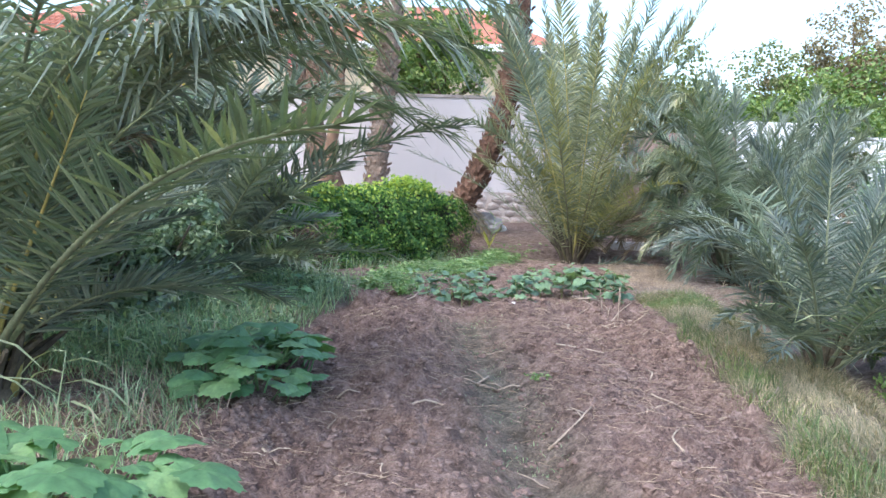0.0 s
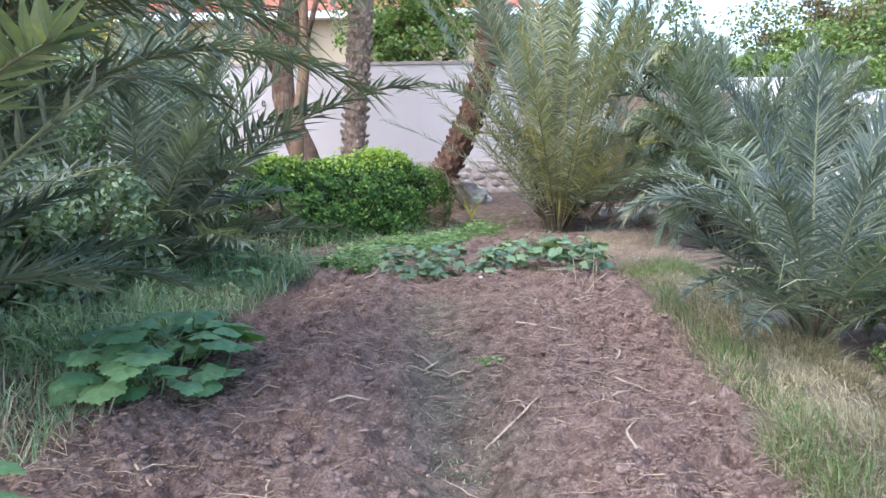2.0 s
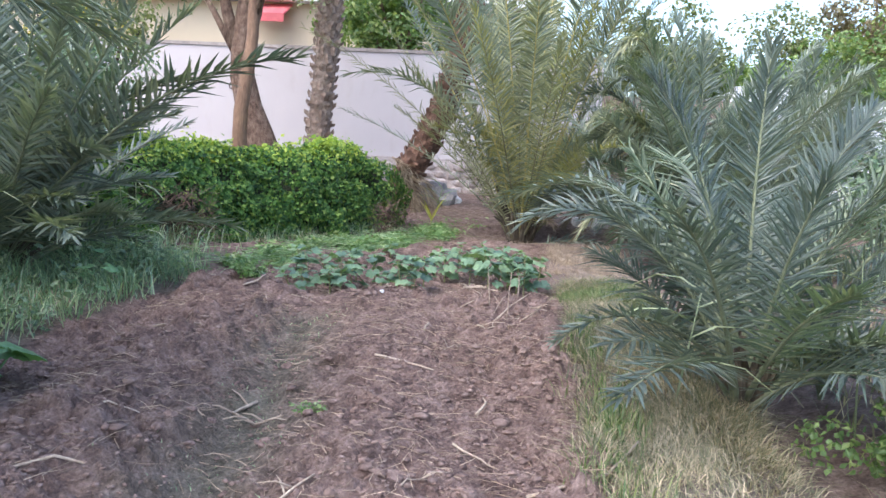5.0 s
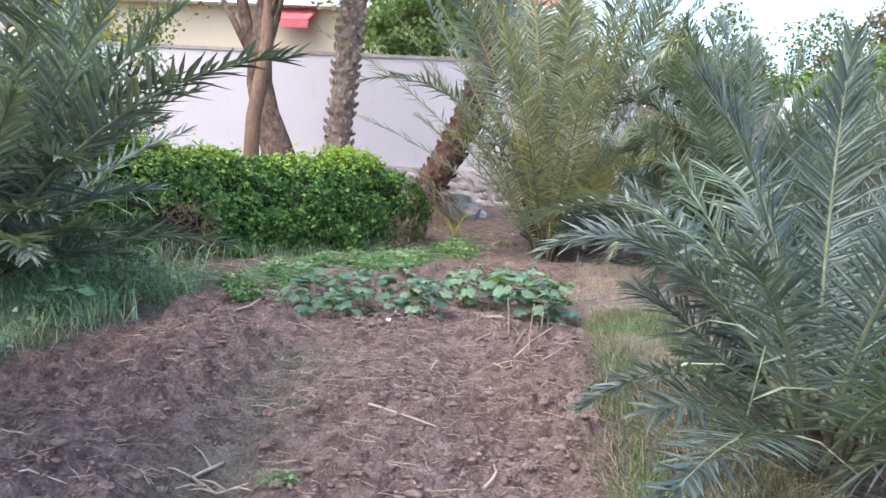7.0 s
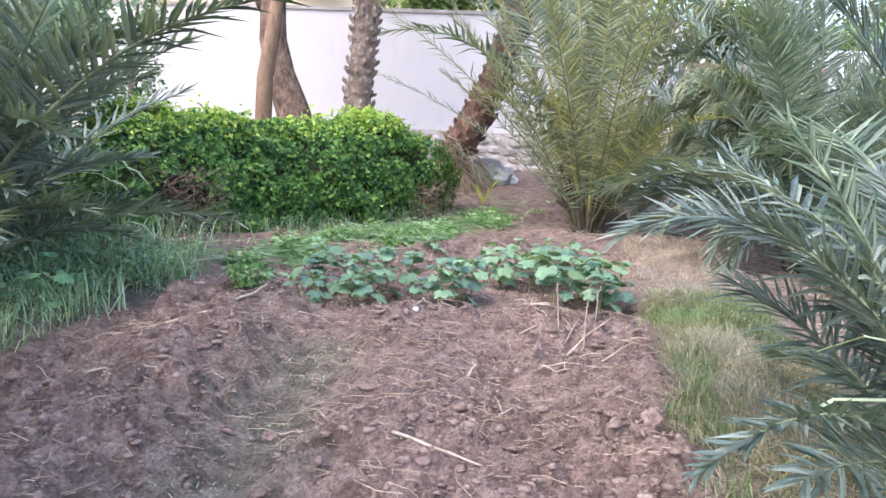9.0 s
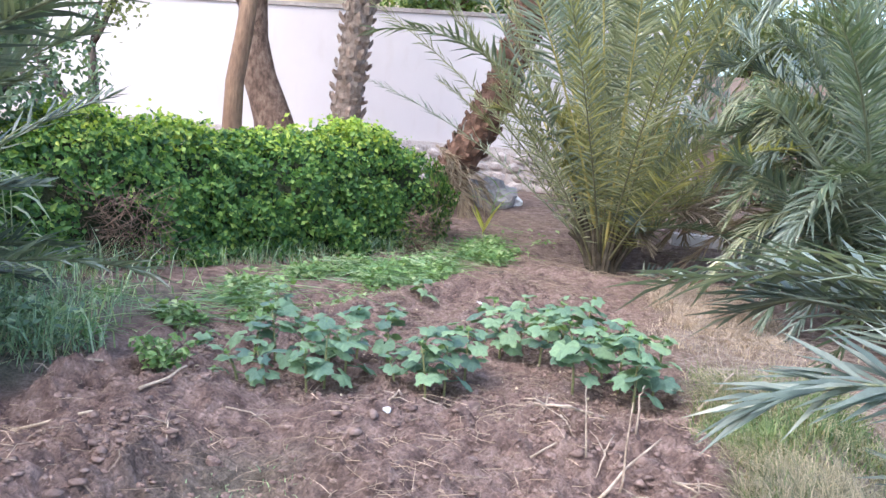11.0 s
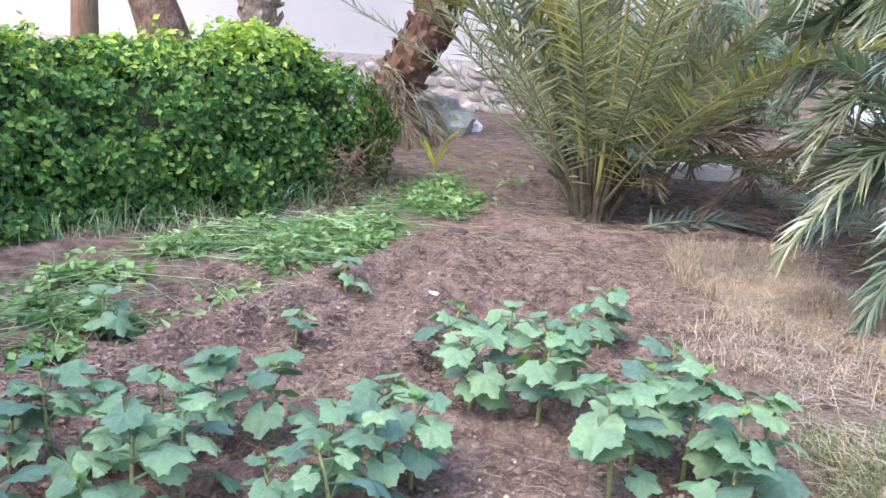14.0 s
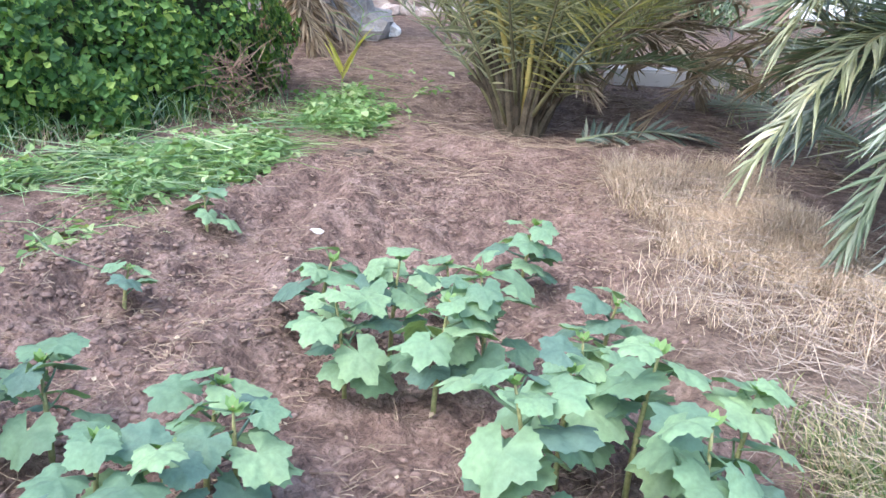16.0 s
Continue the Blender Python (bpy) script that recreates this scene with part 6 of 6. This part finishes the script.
def scatter_leaves(name, xyz, size, mat, seed, label, pile, category="leaf litter"):
    r = random.Random(seed)
    b = Build()
    for x, y, z in zip(*xyz):
        leaf_quad(b, np.array([x, y, z + 0.01 + abs(r.gauss(0, pile))]), np.array([0, 0, 1.3]), r, size * r.uniform(0.6, 1.3))
    return stuff(name, b, label, category, mat)


def scatter_stalks(name, xyz, lo, hi, rad, mat, seed, label, category="straw", pile=0.02):
    """Thin bent stalks lying about, three-sided."""
    r = random.Random(seed)
    b = Build()
    for x, y, z in zip(*xyz):
        a, L = r.uniform(0, 6.28), r.uniform(lo, hi)
        q = a + r.uniform(-0.8, 0.8)
        p = np.array([x, y, z + 0.006 + abs(r.gauss(0, pile))])
        m = p + np.array([math.cos(a), math.sin(a), r.uniform(-0.1, 0.25)]) * L * 0.5
        e = m + np.array([math.cos(q), math.sin(q), r.uniform(-0.35, 0.2)]) * L * 0.5
        tube(b, [p, m, e], [rad, rad * 0.8, rad * 0.4], 3, cap=False)
    return stuff(name, b, label, category, mat)


scatter_leaves("cut_greens", spots(5400, greens, -3.2, 0.3, 7.4, 13.9, 20), 0.062, CUT, 20, "heap of freshly cut green leaves on soil", 0.05)
scatter_stalks("cut_stems", spots(1500, greens, -3.2, 0.3, 7.4, 13.9, 21), 0.12, 0.45, 0.003, CUT, 21, "cut green stems strewn over the greens", "cut stems", 0.05)
scatter_stalks("cut_grass", spots(900, lambda x, y: greens(x, y) * (1 - step(11.2, 12.4, y)), -3.2, 0.3, 7.4, 12.6, 28), 0.15, 0.5, 0.0035, WEED, 28, "blue-green cut grass lying among the greens", "cut stems", 0.045)
bedz = lambda x, y: zones(x, y)[0] * (0.4 + 0.5 * lattice(x * 1.5, y * 1.5, 39))
okz = lambda x, y: zones(x, y)[1] * (0.5 + 0.5 * lattice(x * 2, y * 2, 40))
pathz = lambda x, y: step(-1.4, -0.9, x) * step(10.8, 11.4, y) * (0.5 + 0.5 * lattice(x * 2, y * 2, 41))
scatter_stalks("straw_litter", spots(2600, bedz, -2.3, 1.2, 0.3, 7.5, 22), 0.03, 0.20, 0.0021, STRAW, 22, "bits of dry straw on the tilled bed", pile=0.008)
scatter_stalks("straw_bits", spots(3400, okz, -2.0, 1.2, 7.1, 11.4, 23), 0.03, 0.13, 0.0017, STRAW, 23, "bits of dry straw between the okra rows", pile=0.006)
scatter_stalks("path_straw", spots(3600, pathz, -1.5, 3.0, 10.9, 15.5, 24), 0.05, 0.24, 0.0028, STRAW, 24, "dry straw and frond bits on the path", pile=0.012)
scatter_stalks("verge_straw", spots(2200, lambda x, y: np.clip(dryz(x, y) + 0.8 * step(0.95, 1.2, x) * step(7.4, 8.0, y) * (1 - step(9.5, 10, y)), 0, 1), 0.8, 2.5, 7.4, 11.8, 25), 0.06, 0.24, 0.0018, STRAW_PALE, 25, "loose straw over the dead grass", pile=0.05)
scatter_leaves("weed_leaves", spots(4200, lambda x, y: weedz(x, y) * np.clip(0.3 + lattice(x * 2.5, y * 2.5, 18), 0, 1), -4.4, -2.1, 3.0, 9.2, 27), 0.055, SHRUB, 27, "low leafy weeds beside the bed", 0.13, "weeds")
scatter_leaves("dry_leaf_litter", spots(600, okz, -2.0, 1.2, 7.1, 11.4, 26), 0.019, FROND_DEAD, 26, "small dry leaf scraps between okra plants", 0.003)


def clods(name, xyz, lo, hi, seed, label):
    r = np.random.RandomState(seed)
    x, y, z = xyz
    n = len(x)
    V0, F0 = np.array(ICO_V), np.array(ICO_F)
    size = lo + (hi - lo) * r.uniform(0, 1, n) ** 3
    sc = size[:, None, None] * r.uniform(0.55, 1.2, (n, 1, 3)) * np.array([1, 1, 0.5])
    V = V0[None] * sc * r.uniform(0.55, 1.3, (n, len(V0), 1))
    a = r.uniform(0, 6.28, n)
    c, s = np.cos(a)[:, None], np.sin(a)[:, None]
    W = np.stack([V[..., 0] * c - V[..., 1] * s, V[..., 0] * s + V[..., 1] * c, V[..., 2]], -1)
    W += np.stack([x, y, z + size * 0.08], -1)[:, None]
    F = (F0[None] + (np.arange(n) * len(V0))[:, None, None]).reshape(-1, 3)
    return stuff(name, quick_mesh(name, W.reshape(-1, 3), np.zeros((0, 4), int), F, CLOD), label, "soil")


allbed = lambda x, y: zones(x, y)[0] * (0.55 + 0.45 * lattice(x * 2.2, y * 2.2, 42)) * (1 - 0.85 * np.exp(-(((x + 0.42 + (y - 2.84) * 0.13) / 0.24) ** 2)))
clods("bed_crumbs", spots(24000, allbed, -2.3, 1.2, 0.2, 7.5, 30), 0.004, 0.021, 30, "crumbly tilled soil with small clods")
clods("fine_tilth", spots(16000, allbed, -2.3, 1.2, 0.8, 7.6, 33), 0.002, 0.007, 33, "fine loose crumbs of tilled soil")
clods("basin_crumbs", spots(15000, okz, -2.0, 1.2, 7.1, 11.5, 31), 0.003, 0.024, 31, "small soil crumbs between the okra plants")
clods("path_crumbs", spots(2500, one, -2.6, 2.6, 11.2, 15.5, 32), 0.004, 0.018, 32, "small crumbs of earth on the path")
clods("bed_clods", spots(2000, allbed, -2.3, 1.2, 0.6, 7.5, 34), 0.012, 0.045, 34, "broken brown clods lying over the tilled bed")
